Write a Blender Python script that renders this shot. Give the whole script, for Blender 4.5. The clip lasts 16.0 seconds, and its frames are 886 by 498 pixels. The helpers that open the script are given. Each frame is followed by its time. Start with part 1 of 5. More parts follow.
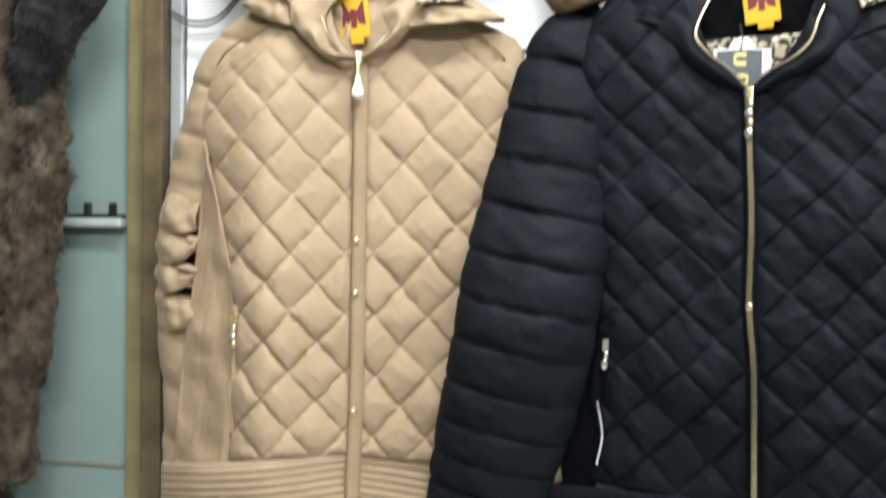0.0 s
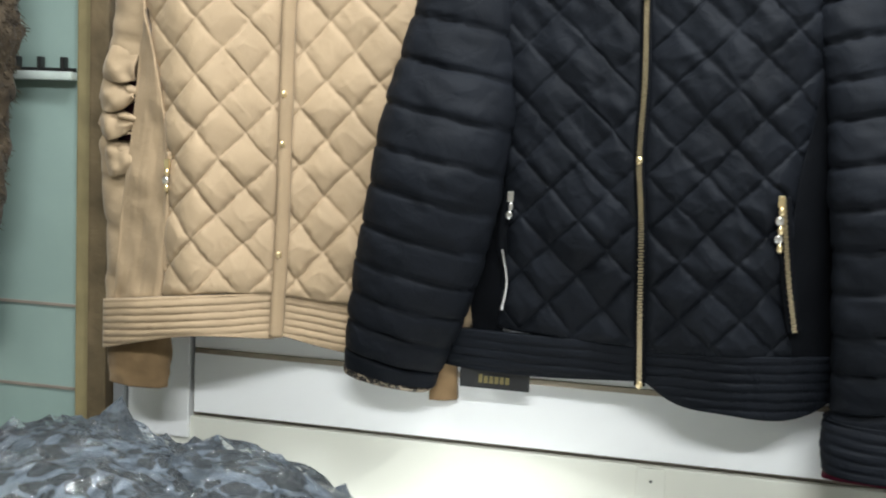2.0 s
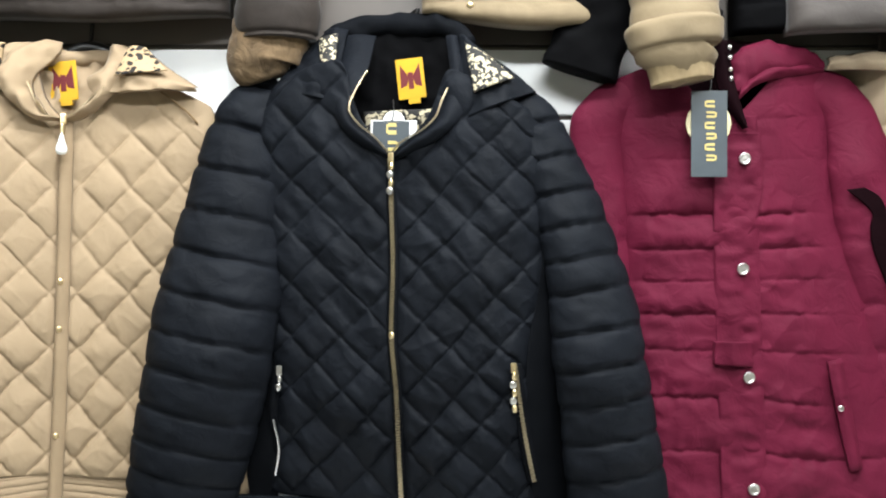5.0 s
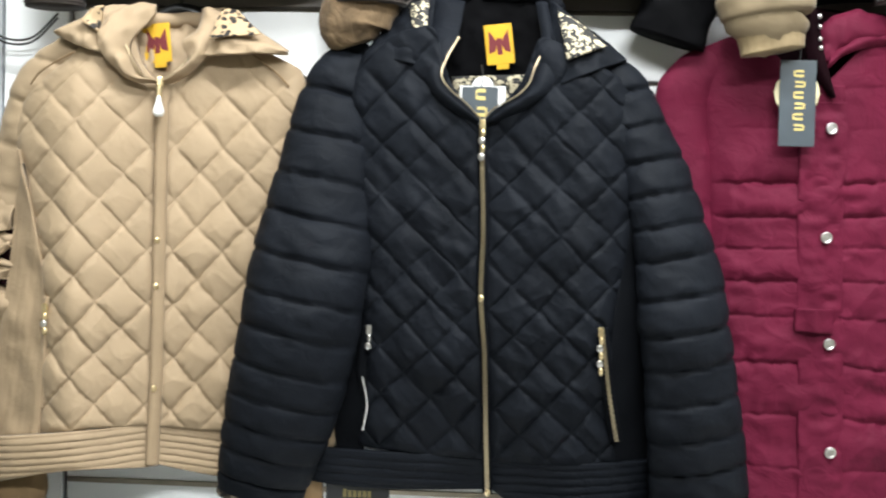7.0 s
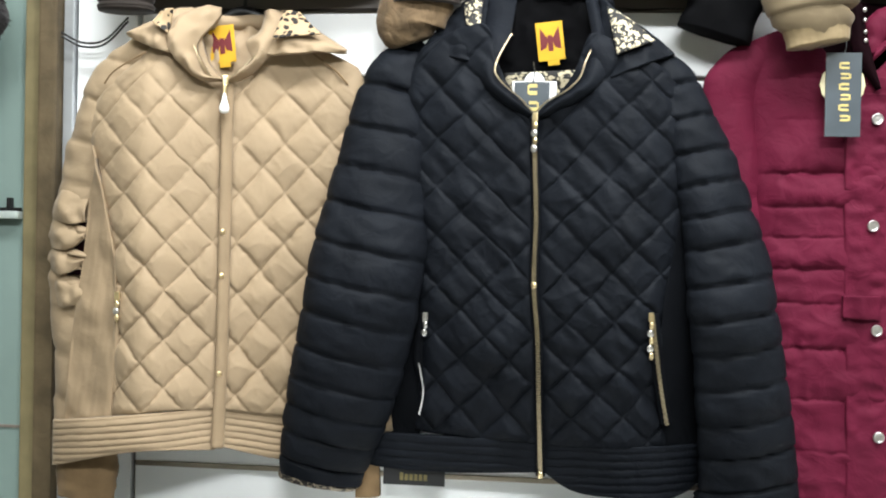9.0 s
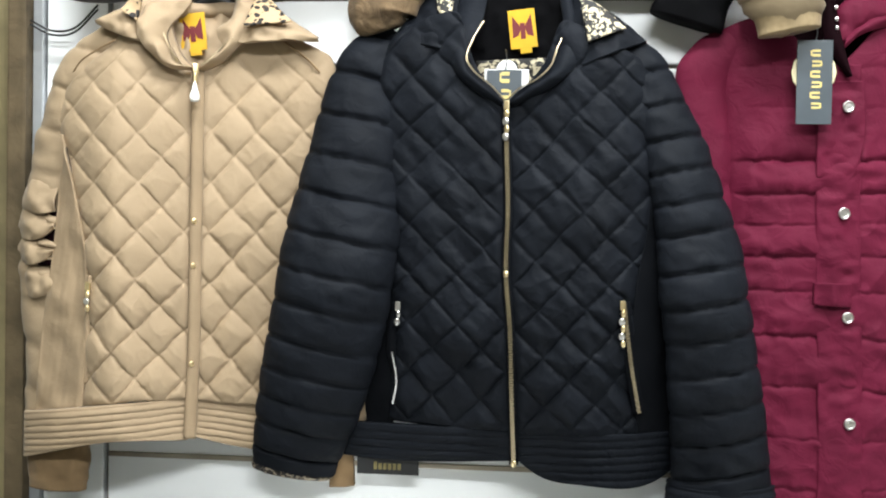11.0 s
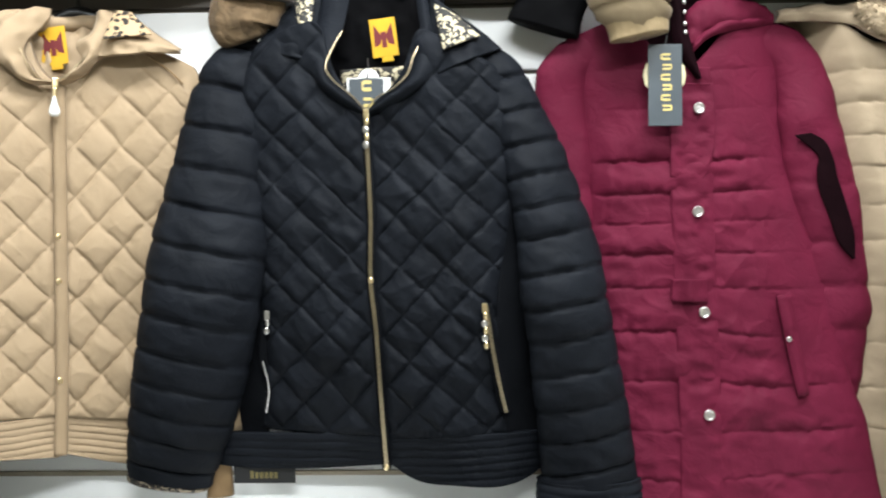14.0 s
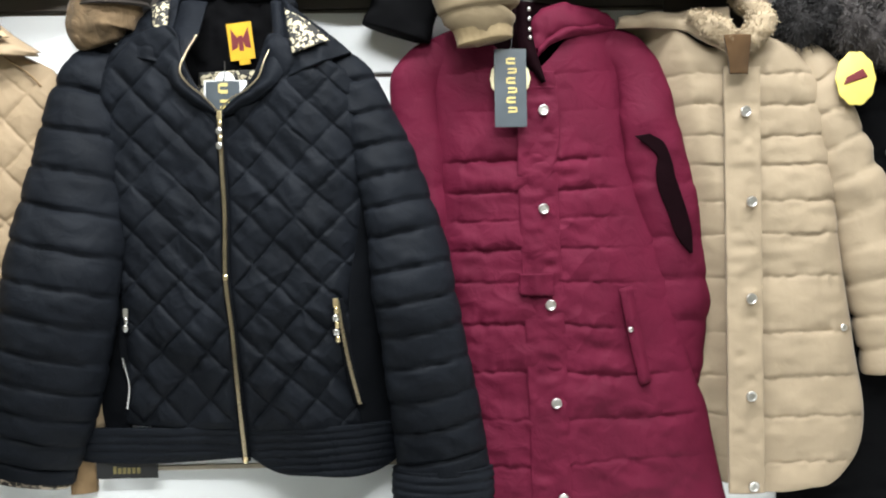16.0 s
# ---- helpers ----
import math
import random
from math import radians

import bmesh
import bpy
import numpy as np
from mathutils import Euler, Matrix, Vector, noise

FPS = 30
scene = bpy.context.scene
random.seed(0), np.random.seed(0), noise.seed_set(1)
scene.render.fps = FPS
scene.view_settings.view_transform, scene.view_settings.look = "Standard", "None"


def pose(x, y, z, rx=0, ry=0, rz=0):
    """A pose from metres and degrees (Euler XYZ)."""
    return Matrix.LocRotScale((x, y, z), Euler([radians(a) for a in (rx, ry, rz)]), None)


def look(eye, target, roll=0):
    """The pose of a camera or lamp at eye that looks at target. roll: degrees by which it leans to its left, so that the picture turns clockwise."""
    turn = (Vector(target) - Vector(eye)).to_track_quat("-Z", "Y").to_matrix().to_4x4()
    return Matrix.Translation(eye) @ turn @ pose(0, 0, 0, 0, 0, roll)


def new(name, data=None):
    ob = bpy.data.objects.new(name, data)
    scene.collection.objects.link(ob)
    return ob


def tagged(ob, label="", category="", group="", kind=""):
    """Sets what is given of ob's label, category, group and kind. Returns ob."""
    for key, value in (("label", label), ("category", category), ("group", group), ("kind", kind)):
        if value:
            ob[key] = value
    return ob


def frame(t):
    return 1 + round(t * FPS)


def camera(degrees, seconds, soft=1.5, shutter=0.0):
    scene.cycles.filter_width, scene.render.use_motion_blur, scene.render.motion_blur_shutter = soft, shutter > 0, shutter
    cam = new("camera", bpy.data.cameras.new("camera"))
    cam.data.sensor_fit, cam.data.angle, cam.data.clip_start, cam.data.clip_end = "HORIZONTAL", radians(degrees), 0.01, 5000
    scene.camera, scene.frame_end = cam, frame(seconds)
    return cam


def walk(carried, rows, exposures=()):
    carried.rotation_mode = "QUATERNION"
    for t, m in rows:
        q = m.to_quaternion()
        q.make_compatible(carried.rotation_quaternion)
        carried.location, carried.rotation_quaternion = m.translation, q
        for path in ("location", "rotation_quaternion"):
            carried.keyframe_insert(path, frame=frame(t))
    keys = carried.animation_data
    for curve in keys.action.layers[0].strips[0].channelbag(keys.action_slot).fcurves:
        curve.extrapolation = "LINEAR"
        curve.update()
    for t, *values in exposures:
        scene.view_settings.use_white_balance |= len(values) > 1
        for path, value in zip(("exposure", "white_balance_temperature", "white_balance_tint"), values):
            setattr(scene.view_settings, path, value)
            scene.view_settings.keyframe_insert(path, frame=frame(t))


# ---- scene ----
cam = camera(47.0, 16.0, soft=2.0, shutter=0.5)
PATH = [
    (0, (-0.087, -1.227, 1.388), (-0.503, 0.729, 1.359), 0.7),
    (0.5, (-0.025, -1.216, 1.344), (-0.531, 0.714, 1.208), 1.5),
    (1, (0.008, -1.238, 1.341), (-0.418, 0.71, 1.189), -0.6),
    (1.5, (0.016, -1.267, 1.32), (-0.512, 0.653, 1.13), -2.1),
    (2, (0.047, -1.277, 1.322), (-0.396, 0.663, 1.125), 2.5),
    (2.5, (0.065, -1.326, 1.324), (-0.27, 0.637, 1.137), -0.1),
    (3, (0.082, -1.35, 1.327), (-0.221, 0.618, 1.14), 0.3),
    (3.5, (0.082, -1.361, 1.329), (-0.219, 0.611, 1.195), 1.1),
    (4, (0.105, -1.381, 1.284), (-0.073, 0.609, 1.389), 1.1),
    (4.2, (0.134, -1.381, 1.304), (0.008, 0.612, 1.413), 0.8),
    (6.3, (0.053, -1.412, 1.418), (-0.014, 0.586, 1.382), 0.5),
    (6.5, (0.046, -1.413, 1.38), (-0.038, 0.585, 1.372), 0.9),
    (7, (0.036, -1.423, 1.409), (-0.092, 0.572, 1.361), 1.4),
    (7.5, (-0.026, -1.456, 1.412), (-0.226, 0.534, 1.411), 2.7),
    (8, (-0.034, -1.471, 1.394), (-0.266, 0.516, 1.373), 2.1),
    (8.5, (-0.012, -1.474, 1.386), (-0.250, 0.516, 1.363), 1.4),
    (9, (0.023, -1.472, 1.377), (-0.186, 0.517, 1.355), 1.2),
    (9.5, (0.028, -1.469, 1.376), (-0.188, 0.519, 1.365), 1.4),
    (10, (0.033, -1.466, 1.373), (-0.155, 0.525, 1.349), 1.2),
    (12.5, (0.047, -1.467, 1.381), (-0.141, 0.523, 1.335), 0.8),
    (13, (0.046, -1.467, 1.372), (-0.187, 0.519, 1.335), 0.8),
    (13.5, (0.093, -1.471, 1.368), (-0.034, 0.525, 1.332), 0.1),
    (14, (0.137, -1.477, 1.383), (0.079, 0.522, 1.345), -0.6),
    (14.5, (0.189, -1.482, 1.375), (0.177, 0.517, 1.309), -1.0),
    (15, (0.219, -1.494, 1.373), (0.295, 0.504, 1.333), -1.4),
    (15.5, (0.239, -1.505, 1.384), (0.335, 0.492, 1.357), -0.8),
    (16, (0.25, -1.526, 1.372), (0.318, 0.472, 1.341), -1.0),
]
walk(cam, [(t, look(eye, target, roll)) for t, eye, target, roll in PATH])

# ---- light ----
world = bpy.data.worlds.new("shop_air")
world.use_nodes = True
world.node_tree.nodes["Background"].inputs[0].default_value = (0.75, 0.85, 1.0, 1)
world.node_tree.nodes["Background"].inputs[1].default_value = 0.05
scene.world = world
scene.view_settings.exposure = 0.0


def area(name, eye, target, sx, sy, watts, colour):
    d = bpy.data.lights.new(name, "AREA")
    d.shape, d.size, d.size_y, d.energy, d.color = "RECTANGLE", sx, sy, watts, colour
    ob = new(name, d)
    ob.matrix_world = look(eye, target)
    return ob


# Overhead lamps out of view, placed to suit the shadow directions.
area("ceiling_tube_light", (-0.45, -0.80, 2.65), (-0.35, 0.0, 1.25), 1.2, 0.10, 17, (0.94, 0.98, 1.0))
area("ceiling_tube_light", (0.75, -0.80, 2.65), (0.25, 0.0, 1.25), 1.2, 0.10, 36, (0.94, 0.98, 1.0))
# Unseen frontal fill, added to brighten the slats and the lower wall.
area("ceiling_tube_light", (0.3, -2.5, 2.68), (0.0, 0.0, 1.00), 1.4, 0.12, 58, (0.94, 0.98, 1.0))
area("ceiling_spot_light", (0.02, -0.80, 2.6), (0.02, 0.0, 1.0), 0.12, 0.12, 10, (0.93, 0.97, 1.0))


# ---- materials ----
def nodes(name):
    m = bpy.data.materials.new(name)
    m.use_nodes = True
    t = m.node_tree
    return m, t.nodes, t.links, t.nodes["Principled BSDF"]


def fabric(name, colour, rough=0.6, dark=0.7, light=1.15, weave=900.0, crease=0.25, sheen=0.1, blotch=14.0, gloss=0.22):
    """Cloth: two scales of colour variation, a fine weave and soft crumples in relief."""
    colour = [0.87 * c for c in colour]
    m, n, l, b = nodes(name)
    tc = n.new("ShaderNodeTexCoord")
    big = n.new("ShaderNodeTexNoise")
    big.inputs["Scale"].default_value, big.inputs["Detail"].default_value = blotch, 6
    ramp = n.new("ShaderNodeValToRGB")
    ramp.color_ramp.elements[0].position, ramp.color_ramp.elements[1].position = 0.3, 0.7
    ramp.color_ramp.elements[0].color = (*[c * dark for c in colour], 1)
    ramp.color_ramp.elements[1].color = (*[min(1, c * light) for c in colour], 1)
    fine = n.new("ShaderNodeTexNoise")
    fine.inputs["Scale"].default_value, fine.inputs["Detail"].default_value = weave, 2
    fold = n.new("ShaderNodeTexNoise")
    fold.inputs["Scale"].default_value, fold.inputs["Detail"].default_value = 38, 5
    fold.inputs["Distortion"].default_value = 0.8
    b1, b2 = n.new("ShaderNodeBump"), n.new("ShaderNodeBump")
    b1.inputs["Strength"].default_value, b1.inputs["Distance"].default_value = crease, 0.006
    b2.inputs["Strength"].default_value, b2.inputs["Distance"].default_value = 0.25, 0.0006
    for t in (big, fine, fold):
        l.new(tc.outputs["Object"], t.inputs["Vector"])
    l.new(big.outputs["Fac"], ramp.inputs["Fac"])
    l.new(ramp.outputs["Color"], b.inputs["Base Color"])
    l.new(fold.outputs["Fac"], b1.inputs["Height"])
    l.new(fine.outputs["Fac"], b2.inputs["Height"])
    l.new(b1.outputs["Normal"], b2.inputs["Normal"])
    l.new(b2.outputs["Normal"], b.inputs["Normal"])
    b.inputs["Roughness"].default_value = rough
    b.inputs["Specular IOR Level"].default_value = gloss
    b.inputs["Sheen Weight"].default_value = sheen
    b.inputs["Sheen Roughness"].default_value = 0.4
    return m


def plain(name, colour, rough=0.5, metal=0.0, scale=30.0, amount=0.12, bump=0.05):
    m, n, l, b = nodes(name)
    tc = n.new("ShaderNodeTexCoord")
    tex = n.new("ShaderNodeTexNoise")
    tex.inputs["Scale"].default_value, tex.inputs["Detail"].default_value = scale, 8
    ramp = n.new("ShaderNodeValToRGB")
    ramp.color_ramp.elements[0].position, ramp.color_ramp.elements[1].position = 0.25, 0.75
    ramp.color_ramp.elements[0].color = (*[c * (1 - amount) for c in colour], 1)
    ramp.color_ramp.elements[1].color = (*[min(1, c * (1 + amount)) for c in colour], 1)
    bp = n.new("ShaderNodeBump")
    bp.inputs["Strength"].default_value, bp.inputs["Distance"].default_value = bump, 0.002
    l.new(tc.outputs["Object"], tex.inputs["Vector"])
    l.new(tex.outputs["Fac"], ramp.inputs["Fac"])
    l.new(ramp.outputs["Color"], b.inputs["Base Color"])
    l.new(tex.outputs["Fac"], bp.inputs["Height"])
    l.new(bp.outputs["Normal"], b.inputs["Normal"])
    b.inputs["Roughness"].default_value, b.inputs["Metallic"].default_value = rough, metal
    return m


def leopard(name, ground, spot, scale, edge=0.36, warping=0.03):
    m, n, l, b = nodes(name)
    tc = n.new("ShaderNodeTexCoord")
    warp = n.new("ShaderNodeTexNoise")
    warp.inputs["Scale"].default_value = scale * 0.6
    mix = n.new("ShaderNodeVectorMath")
    mix.operation = "MULTIPLY_ADD"
    mix.inputs[1].default_value = (warping, warping, warping)
    vor = n.new("ShaderNodeTexVoronoi")
    vor.inputs["Scale"].default_value = scale
    ramp = n.new("ShaderNodeValToRGB")
    e = ramp.color_ramp.elements
    e[0].position, e[0].color = edge, (*spot, 1)
    e[1].position, e[1].color = edge + 0.07, (*ground, 1)
    l.new(tc.outputs["Object"], warp.inputs["Vector"])
    l.new(warp.outputs["Color"], mix.inputs[0])
    l.new(tc.outputs["Object"], mix.inputs[2])
    l.new(mix.outputs[0], vor.inputs["Vector"])
    l.new(vor.outputs["Distance"], ramp.inputs["Fac"])
    l.new(ramp.outputs["Color"], b.inputs["Base Color"])
    b.inputs["Roughness"].default_value = 0.7
    return m


def film_plastic(name):
    """Thin clear polythene: see-through with sharp crumpled gloss."""
    m, n, l, b = nodes(name)
    out = n["Material Output"]
    n.remove(b)
    clear, gloss, mix = n.new("ShaderNodeBsdfTransparent"), n.new("ShaderNodeBsdfGlossy"), n.new("ShaderNodeMixShader")
    clear.inputs[0].default_value = (0.93, 0.95, 0.97, 1)
    gloss.inputs["Roughness"].default_value = 0.06
    tex, bp, fr = n.new("ShaderNodeTexNoise"), n.new("ShaderNodeBump"), n.new("ShaderNodeFresnel")
    tc = n.new("ShaderNodeTexCoord")
    tex.inputs["Scale"].default_value, tex.inputs["Detail"].default_value, tex.inputs["Distortion"].default_value = 42, 3, 1.2
    bp.inputs["Strength"].default_value, bp.inputs["Distance"].default_value = 0.5, 0.012
    fr.inputs["IOR"].default_value = 1.58
    l.new(tc.outputs["Object"], tex.inputs["Vector"])
    l.new(tex.outputs["Fac"], bp.inputs["Height"])
    l.new(bp.outputs["Normal"], gloss.inputs["Normal"])
    l.new(bp.outputs["Normal"], fr.inputs["Normal"])
    l.new(fr.outputs[0], mix.inputs[0])
    l.new(clear.outputs[0], mix.inputs[1])
    l.new(gloss.outputs[0], mix.inputs[2])
    haze, both = n.new("ShaderNodeBsdfDiffuse"), n.new("ShaderNodeMixShader")
    haze.inputs[0].default_value = (0.60, 0.68, 0.75, 1)
    both.inputs[0].default_value = 0.05
    l.new(bp.outputs["Normal"], haze.inputs["Normal"])
    l.new(mix.outputs[0], both.inputs[1])
    l.new(haze.outputs[0], both.inputs[2])
    l.new(both.outputs[0], out.inputs["Surface"])
    return m


TAN = fabric("tan_polyester", (0.375, 0.275, 0.172), rough=0.7, dark=0.92, light=1.05)
TAN_KNIT = fabric("tan_stretch_panel", (0.355, 0.257, 0.158), rough=0.8, dark=0.85, light=1.05)
NAVY = fabric("black_polyester", (0.0086, 0.0102, 0.0136), rough=0.6, dark=0.8, light=1.2, sheen=0.0, gloss=0.065, crease=0.42)
NAVY_SIDE = fabric("black_stretch_panel", (0.0058, 0.0066, 0.0084), rough=0.85, dark=0.8, light=1.2, sheen=0.0, gloss=0.05)
MAROON = fabric("maroon_polyester", (0.108, 0.0076, 0.0262), rough=0.72, dark=0.85, light=1.1, crease=0.55, sheen=0.0, gloss=0.12)
SAND = fabric("sand_polyester", (0.25, 0.19, 0.115), rough=0.75, dark=0.85, light=1.08)
CREAM = fabric("beige_polyester", (0.36, 0.28, 0.19), rough=0.75, dark=0.92, light=1.05)
BROWN = fabric("brown_polyester", (0.030, 0.023, 0.019), rough=0.75)
BLACK = fabric("black_cloth", (0.003, 0.003, 0.0035), rough=0.85, sheen=0.0, gloss=0.05)
FUR_BROWN = fabric("brown_fur", (0.068, 0.051, 0.033), rough=0.95, dark=0.35, light=1.5, crease=1.0, weave=240, blotch=30)
FUR_CREAM = fabric("cream_fur", (0.42, 0.33, 0.22), rough=0.95, dark=0.8, light=1.2, crease=0.6, weave=300, blotch=30)
BROWN_TAB = fabric("brown_suede_tab", (0.085, 0.045, 0.018), rough=0.9)
LEMON = plain("lemon_card", (0.78, 0.62, 0.14), rough=0.5)
# Near-black maroon: shade put into the colour of necks, gaps and folds.
SHADOW_MAROON = fabric("shadow_maroon", (0.006, 0.0009, 0.0021), rough=0.85, sheen=0.0, gloss=0.05)
FUR_TAN = fabric("tan_fur", (0.15, 0.10, 0.055), rough=0.95, dark=0.5, light=1.3, crease=1.0, weave=300, blotch=40)
FUR_BLACK = fabric("black_fur", (0.02, 0.018, 0.018), rough=0.95, dark=0.4, light=1.6, crease=1.0, weave=300, blotch=40)
CUFF_TAN = fabric("brown_plush_cuff", (0.27, 0.175, 0.090), rough=0.9, dark=0.6, light=1.2)
SPOT_TAN = leopard("leopard_lining_tan", (0.42, 0.30, 0.17), (0.012, 0.008, 0.006), 105, 0.42, 0.012)
SPOT_DARK = leopard("dark_leopard_cuff", (0.36, 0.29, 0.21), (0.012, 0.008, 0.006), 150, 0.56)
SPOT_PALE = leopard("leopard_lining_pale", (0.010, 0.009, 0.008), (0.46, 0.40, 0.27), 130, 0.43)
GOLD = plain("gold_metal", (0.90, 0.72, 0.42), rough=0.32, metal=1.0)
BRASS = plain("brass_zip_teeth", (0.42, 0.34, 0.22), rough=0.4, metal=1.0, scale=400, amount=0.3)
SILVER = plain("silver_metal", (0.66, 0.64, 0.62), rough=0.30, metal=1.0)
YELLOW = plain("yellow_label", (0.58, 0.33, 0.012), rough=0.7)
RED = plain("red_print", (0.13, 0.012, 0.015), rough=0.7)
CARD = plain("slate_card", (0.05, 0.062, 0.072), rough=0.35)
PRINT = plain("gold_print", (0.55, 0.44, 0.15), rough=0.4)
PAPER = plain("white_card", (0.78, 0.78, 0.76), rough=0.6)
WHITE = plain("white_laminate", (0.90, 0.91, 0.91), rough=0.35, scale=6, amount=0.03)
PEARL = plain("pearl_enamel", (0.80, 0.80, 0.77), rough=0.2)
TAUPE = plain("taupe_slat", (0.085, 0.070, 0.060), rough=0.5, scale=8)
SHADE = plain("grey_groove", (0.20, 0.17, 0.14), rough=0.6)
IVORY = plain("ivory_paint", (0.70, 0.70, 0.62), rough=0.5, scale=5, amount=0.05)
WOOD = fabric("worn_wood", (0.13, 0.096, 0.054), rough=0.6, dark=0.6, light=1.25, crease=0.3, weave=260, sheen=0.0, blotch=22)
AQUA = plain("aqua_paint", (0.215, 0.29, 0.262), rough=0.35, scale=4, amount=0.18)
PLASTIC = film_plastic("clear_polythene")
BLACK_PLASTIC = plain("black_plastic", (0.01, 0.01, 0.01), rough=0.35)
FLOOR = plain("grey_floor_tile", (0.30, 0.29, 0.27), rough=0.4, scale=8)
PACKED = leopard("packed_patterned_cloth", (0.13, 0.155, 0.185), (0.003, 0.004, 0.005), 34, 0.47, 0.09)


# ---- mesh tools ----
TABLE = np.random.RandomState(7).rand(256, 256)


def vnoise(x, z):
    """Smooth value noise, about -1 to 1, over arrays of places."""
    x, z = np.broadcast_arrays(np.asarray(x, float), np.asarray(z, float))
    i, j = np.floor(x).astype(int), np.floor(z).astype(int)
    f, g = x - i, z - j
    f, g = f * f * (3 - 2 * f), g * g * (3 - 2 * g)
    t = lambda a, b: TABLE[a % 256, b % 256]
    return 2 * ((t(i, j) * (1 - f) + t(i + 1, j) * f) * (1 - g) + (t(i, j + 1) * (1 - f) + t(i + 1, j + 1) * f) * g) - 1


def curve(pts, s):
    """Smooth (Catmull-Rom) curve through a few points, at s from 0 to 1; each point is a tuple."""
    p = np.array(pts, float)
    p = np.vstack([2 * p[0] - p[1], p, 2 * p[-1] - p[-2]])
    k = np.clip(np.asarray(s, float), 0, 1) * (len(pts) - 1)
    i = np.minimum(k.astype(int), len(pts) - 2)
    f = (k - i)[..., None]
    a, b, c, d = p[i], p[i + 1], p[i + 2], p[i + 3]
    return 0.5 * (2 * b + (c - a) * f + (2 * a - 5 * b + 4 * c - d) * f ** 2 + (3 * b - a - 3 * c + d) * f ** 3)


def at(pairs, z):
    """A value that glides through (z, value) pairs in rising z."""
    p = np.array(sorted(pairs), float)
    z = np.clip(z, p[0, 0], p[-1, 0])
    i = np.clip(np.searchsorted(p[:, 0], z, side="right") - 1, 0, len(p) - 2)
    f = (z - p[i, 0]) / (p[i + 1, 0] - p[i, 0])
    m = np.gradient(p[:, 1], p[:, 0])
    h = p[i + 1, 0] - p[i, 0]
    return ((2 * f ** 3 - 3 * f ** 2 + 1) * p[i, 1] + (f ** 3 - 2 * f ** 2 + f) * h * m[i]
            + (3 * f ** 2 - 2 * f ** 3) * p[i + 1, 1] + (f ** 3 - f ** 2) * h * m[i + 1])


def mesh(name, verts, faces, material, smooth=True):
    me = bpy.data.meshes.new(name)
    me.from_pydata([tuple(v) for v in verts], [], [tuple(f) for f in faces])
    me.materials.append(material)
    if smooth:
        me.polygons.foreach_set("use_smooth", [True] * len(me.polygons))
    me.update()
    return me


def quads(n, m, start=0, wrap=False):
    i, j = np.meshgrid(np.arange(n if wrap else n - 1), np.arange(m - 1), indexing="ij")
    k = (i + 1) % n
    return (np.stack([i * m + j, k * m + j, k * m + j + 1, i * m + j + 1], -1).reshape(-1, 4) + start)


def solid(p, thick):
    """A cloth: the front grid p (x grows with the first index, z with the second) and a back shifted by thick."""
    n, m = p.shape[:2]
    v = np.vstack([p.reshape(-1, 3), (p + [0, thick, 0]).reshape(-1, 3)])
    f = [*quads(n, m), *quads(n, m, n * m)[:, ::-1]]
    o = n * m
    for i in range(n - 1):
        f += [(i * m, i * m + o, (i + 1) * m + o, (i + 1) * m), (i * m + m - 1, (i + 1) * m + m - 1, (i + 1) * m + m - 1 + o, i * m + m - 1 + o)]
    for j in range(m - 1):
        f += [(j, j + 1, j + 1 + o, j + o), ((n - 1) * m + j, (n - 1) * m + j + o, (n - 1) * m + j + 1 + o, (n - 1) * m + j + 1)]
    return v, f


def thing(name, base, label, category, group=""):
    ob = new(name)
    ob.location = base
    ob.empty_display_size = 0.05
    return tagged(ob, label, category, group)


def part(name, me, parent, label=""):
    ob = new(name, me)
    ob.parent = parent
    if parent.type == "EMPTY":
        ob.matrix_parent_inverse = Matrix.Translation(-parent.location)
    return tagged(ob, label)


def bevelled(bm, width):
    bmesh.ops.bevel(bm, geom=bm.edges[:], offset=width, segments=2, affect="EDGES", profile=0.7)


def box(name, lo, hi, material, bevel=0.002):
    bm = bmesh.new()
    bmesh.ops.create_cube(bm, size=1)
    size, mid = Vector(hi) - Vector(lo), (Vector(hi) + Vector(lo)) / 2
    for v in bm.verts:
        v.co = Vector(a * b for a, b in zip(v.co, size)) + mid
    if bevel:
        bevelled(bm, min(bevel, 0.45 * min(size)))
    me = bpy.data.meshes.new(name)
    bm.to_mesh(me)
    bm.free()
    me.materials.append(material)
    return me


